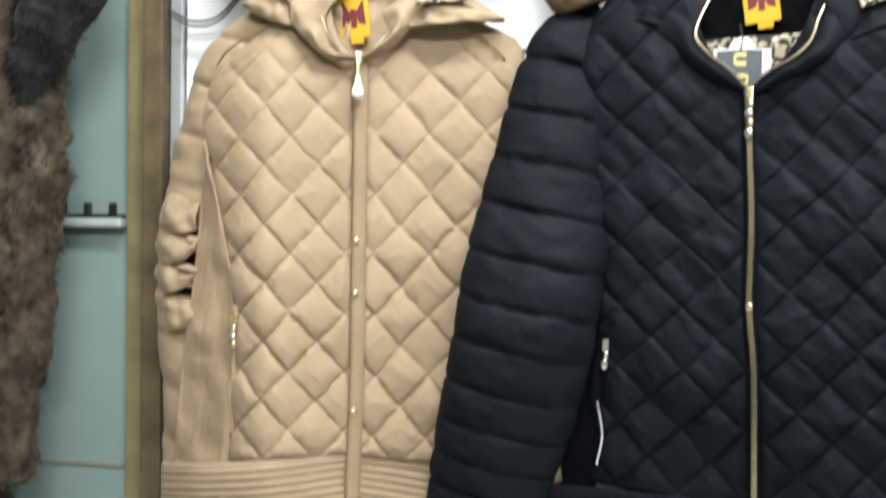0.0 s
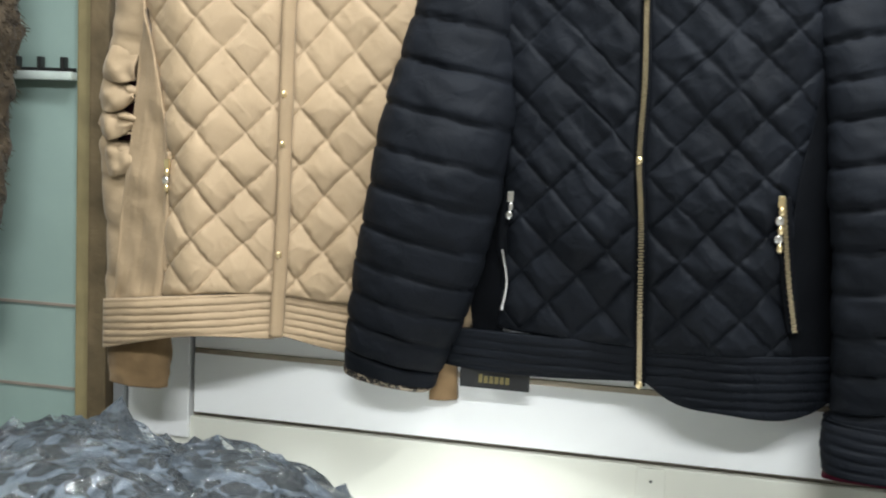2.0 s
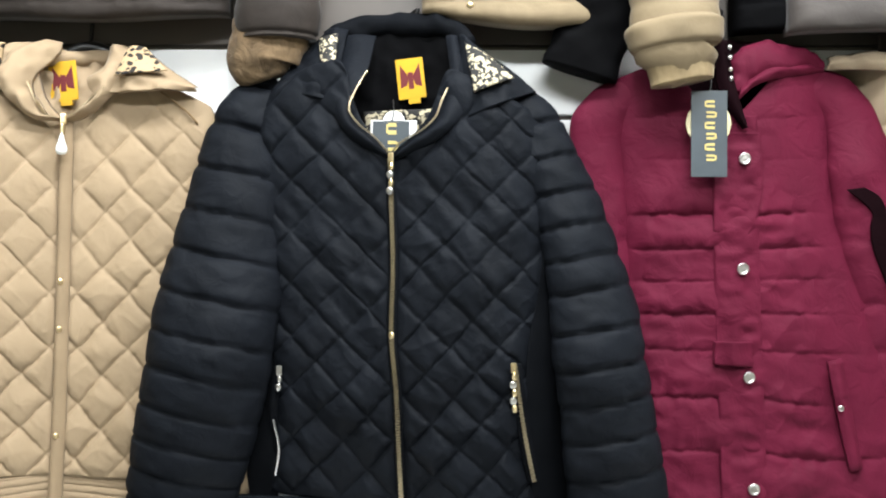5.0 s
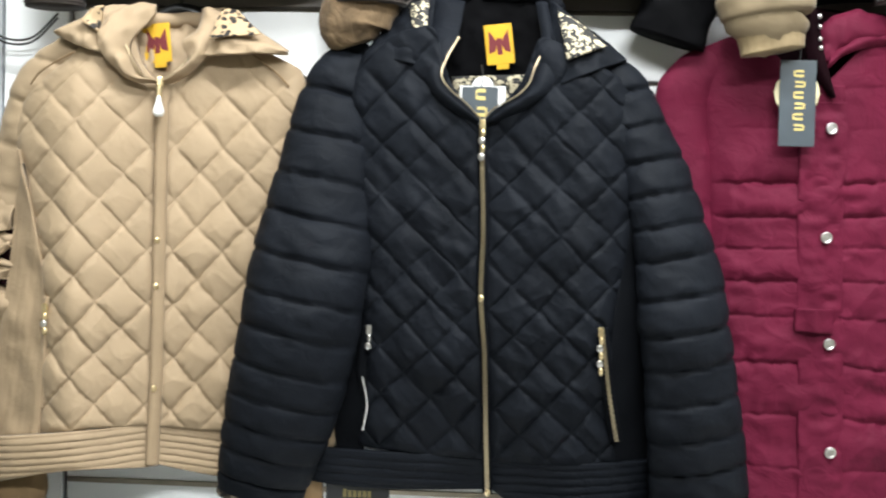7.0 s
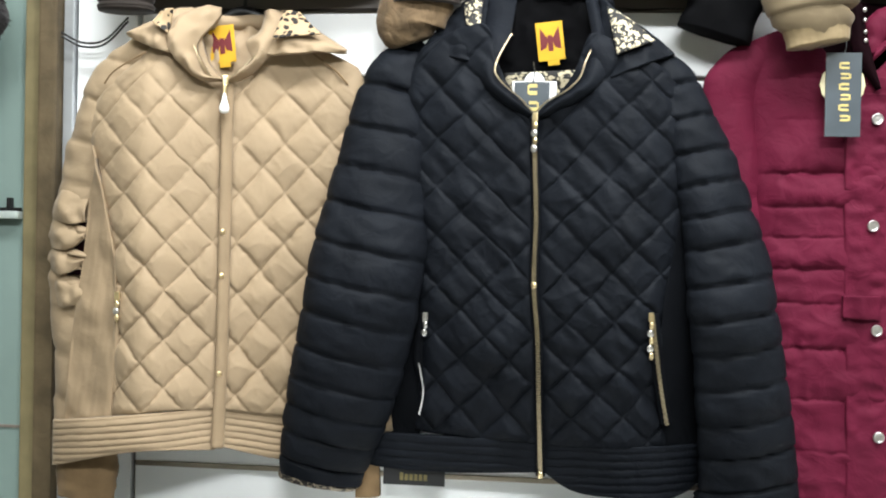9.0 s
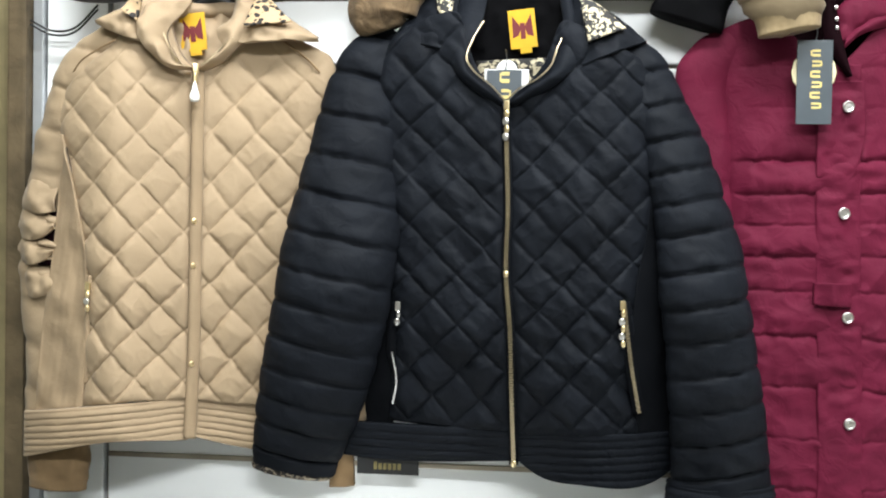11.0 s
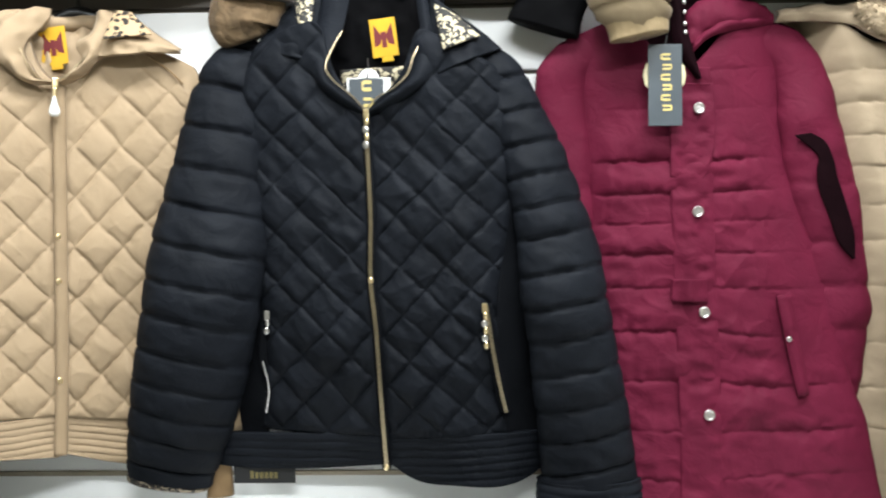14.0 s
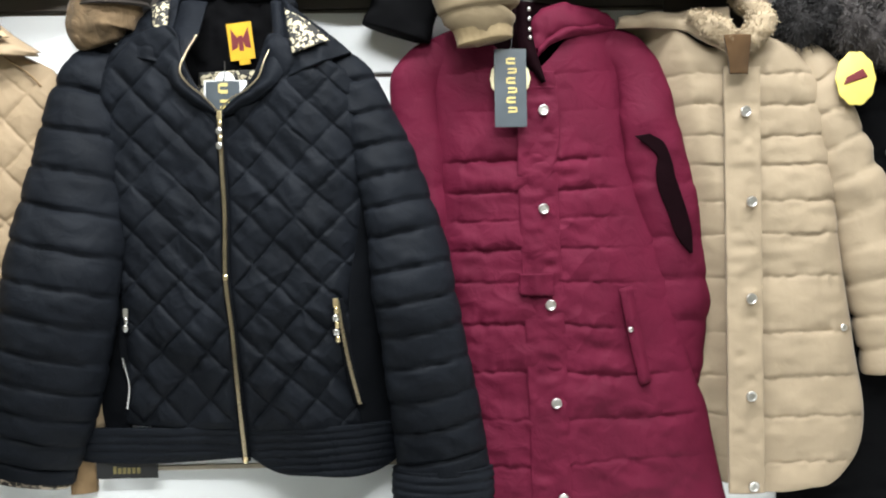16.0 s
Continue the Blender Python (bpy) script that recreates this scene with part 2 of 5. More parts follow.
def tube(name, ctrl, material, relief=None, n=90, around=36, ends=True):
    """A sleeve or roll: ctrl rows are (x, y, z, half width, half depth); relief(s in metres, angle, x, z) pushes it outwards."""
    s = np.linspace(0, 1, n)
    c = curve(ctrl, s)
    d = np.gradient(c[:, :3], axis=0)
    step = np.linalg.norm(d, axis=1)
    run = np.concatenate([[0], np.cumsum(np.linalg.norm(np.diff(c[:, :3], axis=0), axis=1))])
    d /= step[:, None]
    side = np.stack([-d[:, 2], 0 * d[:, 0], d[:, 0]], -1)
    side /= np.linalg.norm(side, axis=1)[:, None]
    front = np.cross(side, d)
    a = np.linspace(0, 2 * np.pi, around, endpoint=False)
    ca, sa = np.cos(a), np.sin(a)
    p = c[None, :, :3] + side[None] * (ca[:, None] * c[None, :, 3])[..., None] + front[None] * (sa[:, None] * c[None, :, 4])[..., None]
    if relief is not None:
        h = relief(run[None, :] + 0 * a[:, None], a[:, None] + 0 * run[None, :], p[..., 0], p[..., 2])
        p = p + (side[None] * ca[:, None, None] + front[None] * sa[:, None, None]) * h[..., None]
    v = p.reshape(-1, 3)
    f = [tuple(q) for q in quads(around, n, 0, True)]
    if ends:
        f += [tuple(i * n for i in range(around))[::-1], tuple(i * n + n - 1 for i in range(around))]
    me = mesh(name, v, f, material)
    bm = bmesh.new()
    bm.from_mesh(me)
    bmesh.ops.recalc_face_normals(bm, faces=bm.faces[:])
    bm.to_mesh(me)
    bm.free()
    return me


def diamonds(x, z, x0, z0, w=0.064, high=0.0055, wz=None, lean=0.0):
    """Padded relief of a diamond quilting: domed cells of uneven fullness, tight stitched seams and short puckers across them."""
    wz = wz or w
    xx = x + 0.0022 * vnoise(x * 22, z * 22) + 0.0009 * vnoise(x * 70 + 9, z * 70)
    zz = z + 0.0022 * vnoise(x * 22 + 40, z * 22 + 7) + 0.0009 * vnoise(x * 70 + 80, z * 70)
    xx = xx - lean * (zz - z0)
    a, b = (xx - x0) / w + (zz - z0) / wz, (xx - x0) / w - (zz - z0) / wz
    i, k = np.floor(a).astype(int), np.floor(b).astype(int)
    f, g = a - i, b - k
    roll = [TABLE[(i * 3 + n) % 256, (k * 5 + 2 * n) % 256] for n in (11, 40, 77)]
    pad = (16 * f * (1 - f) * g * (1 - g)) ** 0.5
    full = 0.72 + 0.5 * roll[0] + 0.25 * vnoise(x * 11 + 3, z * 11 + 8)
    tilt = (f - 0.5) * (roll[1] - 0.5) + (g - 0.5) * (roll[2] - 0.5)
    da, db = np.minimum(f, 1 - f), np.minimum(g, 1 - g)
    stitch = np.exp(-(np.minimum(da, db) * w / 0.0019) ** 2)
    pucker = np.exp(-da / 0.16) * vnoise(b * 7 + 3 * i, a * 1.6) + np.exp(-db / 0.16) * vnoise(a * 7 + 5 * k, b * 1.6)
    fold = (1 - np.abs(vnoise((x + z) * 17 + 6, (x - z) * 34 + 2))) ** 6 + (1 - np.abs(vnoise((x + z) * 36 + 60, (x - z) * 18 + 21))) ** 6
    return high * (0.85 * full * pad + 1.1 * tilt * pad) - 0.0013 * stitch + 0.0010 * pucker + 0.0008 * fold * pad + 0.0022 * vnoise(x * 18 + 5, z * 21)


def baffles(q, x, z, high=0.006, wrinkle=0.0012, groove=0.002):
    """Padded rolls between seams at whole numbers of q, fuller below, with stitched grooves and gathers along the seams."""
    row = np.floor(q)
    f = q - row
    pad = np.abs(np.sin(np.pi * f ** 0.85)) ** 0.5
    near = np.minimum(f, 1 - f)
    full = 1 + 0.3 * vnoise(x * 11 + row * 7.3, row * 3.1)
    gather = vnoise(x * 105 + row * 17.7, f * 1.8 + row) * np.exp(-near / 0.2)
    return high * full * pad - groove * np.exp(-(near / 0.05) ** 2) + wrinkle * (1.5 * gather + 0.7 * vnoise(x * 40 + 9 + row * 5.1, z * 80))


def rows_of(z, lines):
    """Running number of the padded roll at height z, for seams at the heights in lines (rising)."""
    return np.interp(z, lines, np.arange(len(lines)))


def cloth(name, xl, xr, zt, zb, depth, material, relief, thick=0.012, step=0.0020, fade=12.0):
    """A hanging piece of cloth between the edges xl(z), xr(z), with its top zt(u) and hem zb(u); depth(u, z) is its place in y."""
    wide = float(np.max(xr(np.linspace(1.0, 1.7, 9)) - xl(np.linspace(1.0, 1.7, 9))))
    high = float(np.max(zt(np.linspace(0, 1, 9)) - zb(np.linspace(0, 1, 9))))
    n, m = max(6, int(wide / step)), max(6, int(high / step))
    u, v = np.meshgrid(np.linspace(0, 1, n), np.linspace(0, 1, m), indexing="ij")
    z = zb(u) + (zt(u) - zb(u)) * v
    x = xl(z) + (xr(z) - xl(z)) * u
    edge = np.minimum(1, fade * np.minimum(np.minimum(u, 1 - u) * wide / 0.15, np.minimum(v, 1 - v) * high / 0.15))
    y = depth(u, z) - relief(x, z) * np.sqrt(np.clip(edge, 0, 1))
    return mesh(name, *solid(np.stack([x, y, z], -1), thick), material)


def ruled(name, a, b, material, bulge=0.006, thick=0.006, n=40, m=24, rough=0.0015):
    """A curved flap between the curves a and b (points in space, a to the left of b, from low to high)."""
    t, u = np.linspace(0, 1, m), np.linspace(0, 1, n)[:, None, None]
    p = curve(a, t)[None] * (1 - u) + curve(b, t)[None] * u
    w = np.sin(np.pi * u[..., 0]) * np.ones((1, m))
    p[..., 1] -= bulge * w + rough * vnoise(p[..., 0] * 70, p[..., 2] * 70)
    return mesh(name, *solid(p, thick), material)


def strip(name, pts, half, material, lift=0.002, n=120):
    """A flat tape or welt along a line, a little domed."""
    c = curve(pts, np.linspace(0, 1, n))
    p = np.stack([c + [k * half, -lift * (1 - k * k), 0] for k in np.linspace(-1, 1, 5)], 0)
    return mesh(name, *solid(p, 0.002), material)


def teeth(name, pts, half, pitch, material):
    """Zip teeth: one small block after another along a line, staggered."""
    c0 = curve(pts, np.linspace(0, 1, 200))
    length = np.linalg.norm(np.diff(c0, axis=0), axis=1).sum()
    c = curve(pts, np.linspace(0, 1, max(3, int(length / pitch))))
    d = np.gradient(c, axis=0)
    d /= np.linalg.norm(d, axis=1)[:, None]
    w = np.stack([-d[:, 2], 0 * d[:, 0], d[:, 0]], -1)
    v, f = [], []
    for i, (p, a, b) in enumerate(zip(c, d, w)):
        k, o = len(v), (0.15 if i % 2 else -0.15) * half
        for y in (0.001, -0.0022):
            for s, t in ((-1, -1), (1, -1), (1, 1), (-1, 1)):
                v.append(p + b * (s * half * (0.85 if y < 0 else 1) + o) + a * t * pitch * 0.36 + np.array([0, y, 0]))
        f += [(k + 4, k + 5, k + 6, k + 7)[::-1]] + [(k + j, k + (j + 1) % 4, k + 4 + (j + 1) % 4, k + 4 + j) for j in range(4)]
    return mesh(name, v, f, material, smooth=False)


def lathe(name, profile, place, material, sides=20, axis="y"):
    """A turned piece: (radius, distance towards the room) pairs."""
    v, f, k = [], [], len(profile)
    for i in range(sides):
        a = 2 * math.pi * i / sides
        for r, h in profile:
            if axis == "y":
                v.append((place[0] + r * math.cos(a), place[1] - h, place[2] + r * math.sin(a)))
            else:
                v.append((place[0] + r * math.cos(a), place[1] + r * math.sin(a), place[2] + h))
    for i in range(sides):
        for j in range(k - 1):
            n = (i + 1) % sides
            f.append((i * k + j, n * k + j, n * k + j + 1, i * k + j + 1))
    f.append(tuple(i * k + k - 1 for i in range(sides)))
    me = mesh(name, v, f, material)
    bm = bmesh.new()
    bm.from_mesh(me)
    bmesh.ops.recalc_face_normals(bm, faces=bm.faces[:])
    bm.to_mesh(me)
    bm.free()
    return me


def bead(name, place, rx, ry, rz, material):
    bm = bmesh.new()
    bmesh.ops.create_icosphere(bm, subdivisions=2, radius=1)
    for v in bm.verts:
        v.co = Vector((v.co.x * rx, v.co.y * ry, v.co.z * rz)) + Vector(place)
    me = bpy.data.meshes.new(name)
    bm.to_mesh(me)
    bm.free()
    me.materials.append(material)
    me.polygons.foreach_set("use_smooth", [True] * len(me.polygons))
    return me


SNAP = [(0.0075, 0.0), (0.0078, 0.002), (0.007, 0.0036), (0.0062, 0.0040), (0.0056, 0.0032), (0.003, 0.0034), (0.0008, 0.0036)]


def const(c):
    return lambda u: c + 0 * np.asarray(u, float)


def settle(owner, amount):
    """Let the lower part of a garment hang back towards the wall."""
    for ob in owner.children_recursive:
        n = len(ob.data.vertices)
        co = np.empty(n * 3)
        ob.data.vertices.foreach_get("co", co)
        co = co.reshape(-1, 3)
        y = np.minimum(-0.003, co[:, 1] + amount * np.clip((1.30 - co[:, 2]) / 0.25, 0, 1) ** 1.4)
        k = (y + 1.40) / (co[:, 1] + 1.40)
        co[:, 0], co[:, 1], co[:, 2] = co[:, 0] * k, y, 1.36 + (co[:, 2] - 1.36) * k
        ob.data.vertices.foreach_set("co", co.ravel())
        ob.data.update()


def swing(owner, amount, steps, side):
    """Turn one half of a hanging garment out towards the room; steps are (x, share) pairs, side the sign of x."""
    for ob in owner.children_recursive:
        co = np.empty(len(ob.data.vertices) * 3)
        ob.data.vertices.foreach_get("co", co)
        co = co.reshape(-1, 3)
        y = co[:, 1] - amount * at(steps, co[:, 0])
        k = (y + 1.46) / (co[:, 1] + 1.46)
        co[:, 0], co[:, 1], co[:, 2] = co[:, 0] * k, y, 1.365 + (co[:, 2] - 1.365) * k
        ob.data.vertices.foreach_set("co", co.ravel())
        ob.data.update()


def pile(owner, count, length, material, seed, spread=0.5):
    """Hairs of a fur: thin blades standing on the owner's surface, joined into one part."""
    rng = np.random.RandomState(seed)
    me = owner.data
    n = len(me.vertices)
    co, no = np.empty(n * 3), np.empty(n * 3)
    me.vertices.foreach_get("co", co)
    me.vertices.foreach_get("normal", no)
    co, no = co.reshape(-1, 3), no.reshape(-1, 3)
    keep = np.where(no[:, 1] < 0.3)[0]
    pick = rng.choice(keep, count)
    p = co[pick] + rng.normal(0, 0.0015, (count, 3))
    d = no[pick] + rng.normal(0, spread, (count, 3)) + np.array([0, -0.2, -0.7])
    d /= np.linalg.norm(d, axis=1)[:, None]
    s = np.cross(d, rng.normal(0, 1, (count, 3)))
    s *= 0.0006 / np.linalg.norm(s, axis=1)[:, None]
    l = length * rng.uniform(0.5, 1.2, (count, 1))
    v = np.stack([p - s - no[pick] * 0.002, p + s - no[pick] * 0.002, p + d * l * 0.6 + s * 0.7, p + d * l + np.array([0, 0, -0.15]) * l], 1).reshape(-1, 3)
    f = np.arange(count * 4).reshape(-1, 4)
    hair = part("fur", mesh("fur", v, f, material), owner, "standing fur hairs")
    return tagged(hair, kind="stuff")


# ---- the shop's shell ----
def setting(name, me, label, category):
    return tagged(new(name, me), label, category, kind="structure")


setting("floor", box("floor", (-2.6, -3.2, -0.05), (2.6, 0.3, 0.0), FLOOR, 0), "grey tiled shop floor", "floor")
setting("ceiling", box("ceiling", (-2.6, -3.2, 2.75), (2.6, 0.3, 2.85), IVORY, 0), "off-white painted shop ceiling", "ceiling")
setting("wall_south", box("wall_south", (-2.6, -3.3, 0.0), (2.6, -3.2, 2.75), IVORY, 0), "ivory painted wall across the aisle", "wall")
setting("wall_west", box("wall_west", (-2.7, -3.2, 0.0), (-2.6, 0.3, 2.75), IVORY, 0), "ivory painted side wall", "wall")
setting("wall_east", box("wall_east", (2.6, -3.2, 0.0), (2.7, 0.3, 2.75), IVORY, 0), "ivory painted side wall", "wall")
setting("wall_north", box("wall_north", (-2.6, 0.03, 0.0), (2.6, 0.13, 2.75), SHADE, 0), "grey-brown backing behind the display panels", "wall")

# Display wall: white laminated boards with dark grooves between them.
slat_wall = setting("display_wall", box("frame", (-0.692, 0.016, 0.90), (2.0, 0.028, 2.70), SHADE, 0.001), "white laminate slat wall with dark horizontal grooves", "wall")
EDGES = [0.939, 1.030, 1.113, 1.196, 1.279, 1.362, 1.445, 1.528, 1.610, 1.706, 1.795, 1.878, 1.96, 2.06, 2.16, 2.26, 2.36, 2.46, 2.56, 2.66]
# Boards from 1.706 m upwards take the darker taupe colour.
for z0, z1 in zip(EDGES, EDGES[1:]):
    part("slat", box("slat", (-0.590, 0.0, z0 + 0.0035), (1.9, 0.014, z1 - 0.0035), WHITE if z1 < 1.75 else TAUPE, 0.0015), slat_wall)
part("side_board", box("side_board", (-0.690, -0.002, 0.905), (-0.597, 0.015, 2.70), WHITE, 0.002), slat_wall, "white upright edge board")
part("edge_trim", box("edge_trim", (-0.7075, -0.012, 0.0), (-0.692, 0.02, 2.70), plain("grey_aluminium", (0.50, 0.52, 0.54), rough=0.35, metal=0.6), 0.002), slat_wall, "grey aluminium edge trim")
part("groove_insert", box("groove_insert", (-0.588, -0.003, 1.0265), (1.9, 0.004, 1.0335), plain("aluminium_insert", (0.35, 0.30, 0.24), rough=0.35, metal=0.7), 0.001), slat_wall, "dull metal groove insert")

skirting = setting("lower_panel", box("lower_panel", (-0.690, 0.004, 0.0), (1.9, 0.024, 0.934), IVORY, 0.002), "plain ivory panel below the slat wall", "wall panel")
bracket = thing("wall_bracket", (0.035, 0.004, 0.86), "small white screwed bracket on the ivory panel", "bracket")
part("plate", box("plate", (0.018, -0.002, 0.80), (0.054, 0.004, 0.933), IVORY, 0.001), bracket)
part("screw", lathe("screw", [(0.0018, 0), (0.0018, 0.001), (0.0012, 0.002), (0.0004, 0.002)], (0.036, -0.0025, 0.917), BLACK_PLASTIC, 10), bracket, "dark screw head")

# Bay beside the slat wall: aqua panel behind a worn wooden post.
setting("post_1", box("post_1", (-0.738, -0.03, 0.0), (-0.709, 0.02, 2.70), WOOD, 0.004), "worn brown wooden post beside the slat wall", "post")
setting("post_2", box("post_2", (-0.768, -0.012, 0.0), (-0.7395, 0.02, 2.70), plain("ochre_paint", (0.19, 0.155, 0.075), rough=0.6, scale=18, amount=0.3), 0.003), "ochre painted wooden batten beside the post", "post")
aqua_wall = setting("wall_bay", box("wall_bay", (-2.6, 0.0, 0.0), (-0.770, 0.028, 2.70), AQUA, 0), "pale aqua painted panel wall", "wall")
for z in (1.075, 0.955):
    part("panel_joint", box("panel_joint", (-2.4, -0.0025, z), (-0.771, 0.001, z + 0.004), SHADE, 0), aqua_wall, "dark joint line")

rail = thing("hook_rail", (-1.0, -0.02, 1.39), "pale grey hanging rail with small black hooks", "rail")
part("bar", box("bar", (-1.35, -0.022, 1.392), (-0.771, -0.002, 1.404), plain("pale_metal", (0.55, 0.62, 0.58), rough=0.3, metal=0.3), 0.004), rail)
for i in range(16):
    x = -0.788 - i * 0.036
    hook = part("hook", box("hook", (x - 0.003, -0.018, 1.405), (x + 0.003, -0.006, 1.424), BLACK_PLASTIC, 0.002), rail)
part("hook_strip", box("hook_strip", (-1.35, -0.016, 1.4035), (-0.771, -0.008, 1.409), BLACK_PLASTIC, 0.001), rail, "thin dark strip that carries the hooks")


def fur(high, scale):
    return lambda s, a, x, z: high * (vnoise(x * scale, z * scale * 0.6) + 0.6 * vnoise(x * scale * 2.6 + a * 3, z * scale * 1.7))


coat = thing("fur_coat", (-0.93, -0.12, 0.95), "long dark brown fur coat hanging beside the aqua wall", "coat")
part("body", tube("body", [(-0.93, -0.08, 1.74, 0.10, 0.045), (-0.945, -0.08, 1.50, 0.125, 0.06), (-0.965, -0.08, 1.25, 0.120, 0.055), (-1.00, -0.08, 1.02, 0.10, 0.05)], FUR_BROWN, fur(0.012, 34), 110, 60), coat)
part("collar", tube("collar", [(-0.865, -0.10, 1.53, 0.018, 0.02), (-0.835, -0.11, 1.60, 0.036, 0.03), (-0.800, -0.11, 1.68, 0.050, 0.04), (-0.815, -0.10, 1.78, 0.050, 0.045)], FUR_BLACK, fur(0.009, 44), 60, 40), coat, "near-black fur collar")
part("sleeve", tube("sleeve", [(-0.840, -0.09, 1.53, 0.026, 0.035), (-0.850, -0.09, 1.42, 0.034, 0.04), (-0.868, -0.09, 1.25, 0.034, 0.04), (-0.905, -0.085, 1.08, 0.040, 0.04)], FUR_BROWN, fur(0.010, 38), 90, 40), coat)
for ob, count in zip(list(coat.children), (7000, 2500, 4000)):
    pile(ob, count, 0.009, ob.data.materials[0], 9)
part("hanger_hook", tube("hanger_hook", [(-0.93, -0.11, 1.70, 0.003, 0.003), (-0.93, -0.10, 1.80, 0.003, 0.003), (-0.93, -0.04, 1.84, 0.003, 0.003), (-0.93, 0.0, 1.82, 0.003, 0.003)], BLACK_PLASTIC, None, 20, 8), coat)


# ---- shared garment pieces ----
def hanger(owner, x, z, y, wide=0.17):
    h = part("hanger", tube("hanger", [(x - wide, y, z - 0.055, 0.006, 0.006), (x - wide * 0.5, y, z - 0.02, 0.008, 0.007), (x, y, z, 0.009, 0.008), (x + wide * 0.5, y, z - 0.02, 0.008, 0.007), (x + wide, y, z - 0.055, 0.006, 0.006)], BLACK_PLASTIC, None, 40, 10), owner, "black plastic hanger")
    part("hook", tube("hook", [(x, y, z, 0.003, 0.003), (x + 0.004, y, z + 0.05, 0.003, 0.003), (x + 0.012, y + 0.015, z + 0.075, 0.003, 0.003), (x, 0.0, z + 0.07, 0.003, 0.003)], BLACK_PLASTIC, None, 24, 8), h)


def neck_label(owner, x, y, z, tilt=0.0):
    """Yellow woven label with a red emblem and small print bars."""
    w, h = 0.0185, 0.0265
    base = part("label", box("label", (x - w, y - 0.0015, z - h), (x + w, y + 0.0005, z + h), YELLOW, 0.0005), owner, "yellow woven neck label with a red emblem")
    for k in (-1, 1):
        pts = [(x + k * 0.0022, y - 0.0022, z + 0.002), (x + k * 0.013, y - 0.0022, z + 0.019), (x + k * 0.0145, y - 0.0022, z - 0.012), (x + k * 0.006, y - 0.0022, z - 0.009)]
        v = [Vector(p) for p in pts] + [Vector(p) + Vector((0, 0.001, 0)) for p in pts]
        f = [(0, 1, 2, 3), (7, 6, 5, 4)] + [(i, (i + 1) % 4, 4 + (i + 1) % 4, 4 + i) for i in range(4)]
        part("emblem_wing", mesh("emblem_wing", v, f, RED, False), base)
    part("emblem_body", box("emblem_body", (x - 0.0035, y - 0.0024, z - 0.014), (x + 0.0035, y - 0.0012, z + 0.008), RED, 0.0004), base)
    part("label_tab", box("label_tab", (x - 0.006, y - 0.0016, z - h - 0.007), (x + 0.010, y + 0.0004, z - h + 0.001), YELLOW, 0.0004), base)
    turn = Matrix.Translation((x, y, z)) @ Matrix.Rotation(-math.radians(tilt), 4, "Y") @ Matrix.Translation((-x, -y, -z))
    for ob in (base, *base.children):
        ob.data.transform(turn)


def swing_tag(name, owner_label, x, y, z, w, h, bars, under=True):
    """A hanging card with gold bars for its print, read from the top down."""
    tag = thing(name, (x, y, z - h), owner_label, "swing tag")
    part("card", box("card", (x - w, y - 0.001, z - 2 * h), (x + w, y + 0.001, z), CARD, 0.0006), tag)
    for i in range(bars):
        zc, half = z - 0.30 * h - i * 1.5 * h / max(1, bars), (0.56, 0.50, 0.58, 0.52)[i % 4] * h / bars
        part("print_bar", box("print_bar", (x - w * 0.16, y - 0.0016, zc - half), (x + w * 0.30, y - 0.0009, zc - half * 0.35), PRINT, 0.0004), tag)
        part("print_bar", box("print_bar", (x - w * 0.16, y - 0.0016, zc + half * 0.2), (x + w * 0.30, y - 0.0009, zc + half * 0.8), PRINT, 0.0004), tag)
        part("print_bar", box("print_bar", (x + w * (0.30 if i % 2 else -0.26), y - 0.0016, zc - half * 0.8), (x + w * (0.40 if i % 2 else -0.16), y - 0.0009, zc + half * 0.6), PRINT, 0.0004), tag)
    if under:
        gold = lathe("under_card", [(0.028, 0), (0.029, 0.0006), (0.0275, 0.001), (0.0005, 0.001)], (x, y + 0.004, z - 0.75 * h), plain("pale_gold_card", (0.66, 0.58, 0.36), rough=0.5), 14)
        part("under_card", gold, tag, "gold scalloped card behind")
    part("string", tube("string", [(x, y, z - 0.004, 0.0008, 0.0008), (x + 0.003, y + 0.002, z + 0.012, 0.0008, 0.0008), (x + 0.001, y + 0.012, z + 0.03, 0.0008, 0.0008)], BLACK_PLASTIC, None, 16, 6), tag)
    return tag


def pull(owner, x, y, z, kind, material=GOLD):
    """Zip pull hanging from (x, y, z): a chain of small links, or a drop."""
    p = part("zip_pull", box("zip_pull", (x - 0.0036, y - 0.0055, z - 0.010), (x + 0.0036, y - 0.001, z + 0.003), material, 0.002), owner, "shiny gold zip slider")
    if kind == "drop":
        part("stem", tube("stem", [(x, y - 0.006, z - 0.010, 0.003, 0.002), (x, y - 0.006, z - 0.024, 0.0028, 0.002)], material, None, 8, 10), p)
        part("drop", lathe("drop", [(0.0010, 0.0), (0.0048, 0.001), (0.0066, 0.004), (0.0070, 0.008), (0.0060, 0.012), (0.0038, 0.018), (0.0026, 0.024), (0.0010, 0.028)], (x, y - 0.008, z - 0.050), PEARL, 18, "z"), p, "white pearl drop")
    else:
        for i in range(kind):
            part("link", bead("link", (x + 0.0008 * (-1) ** i, y - 0.0055, z - 0.0145 - i * 0.0098), 0.0046 if i % 2 else 0.0034, 0.0022 if i % 2 else 0.0032, 0.0056, SILVER if i % 2 else material), p)
    return p


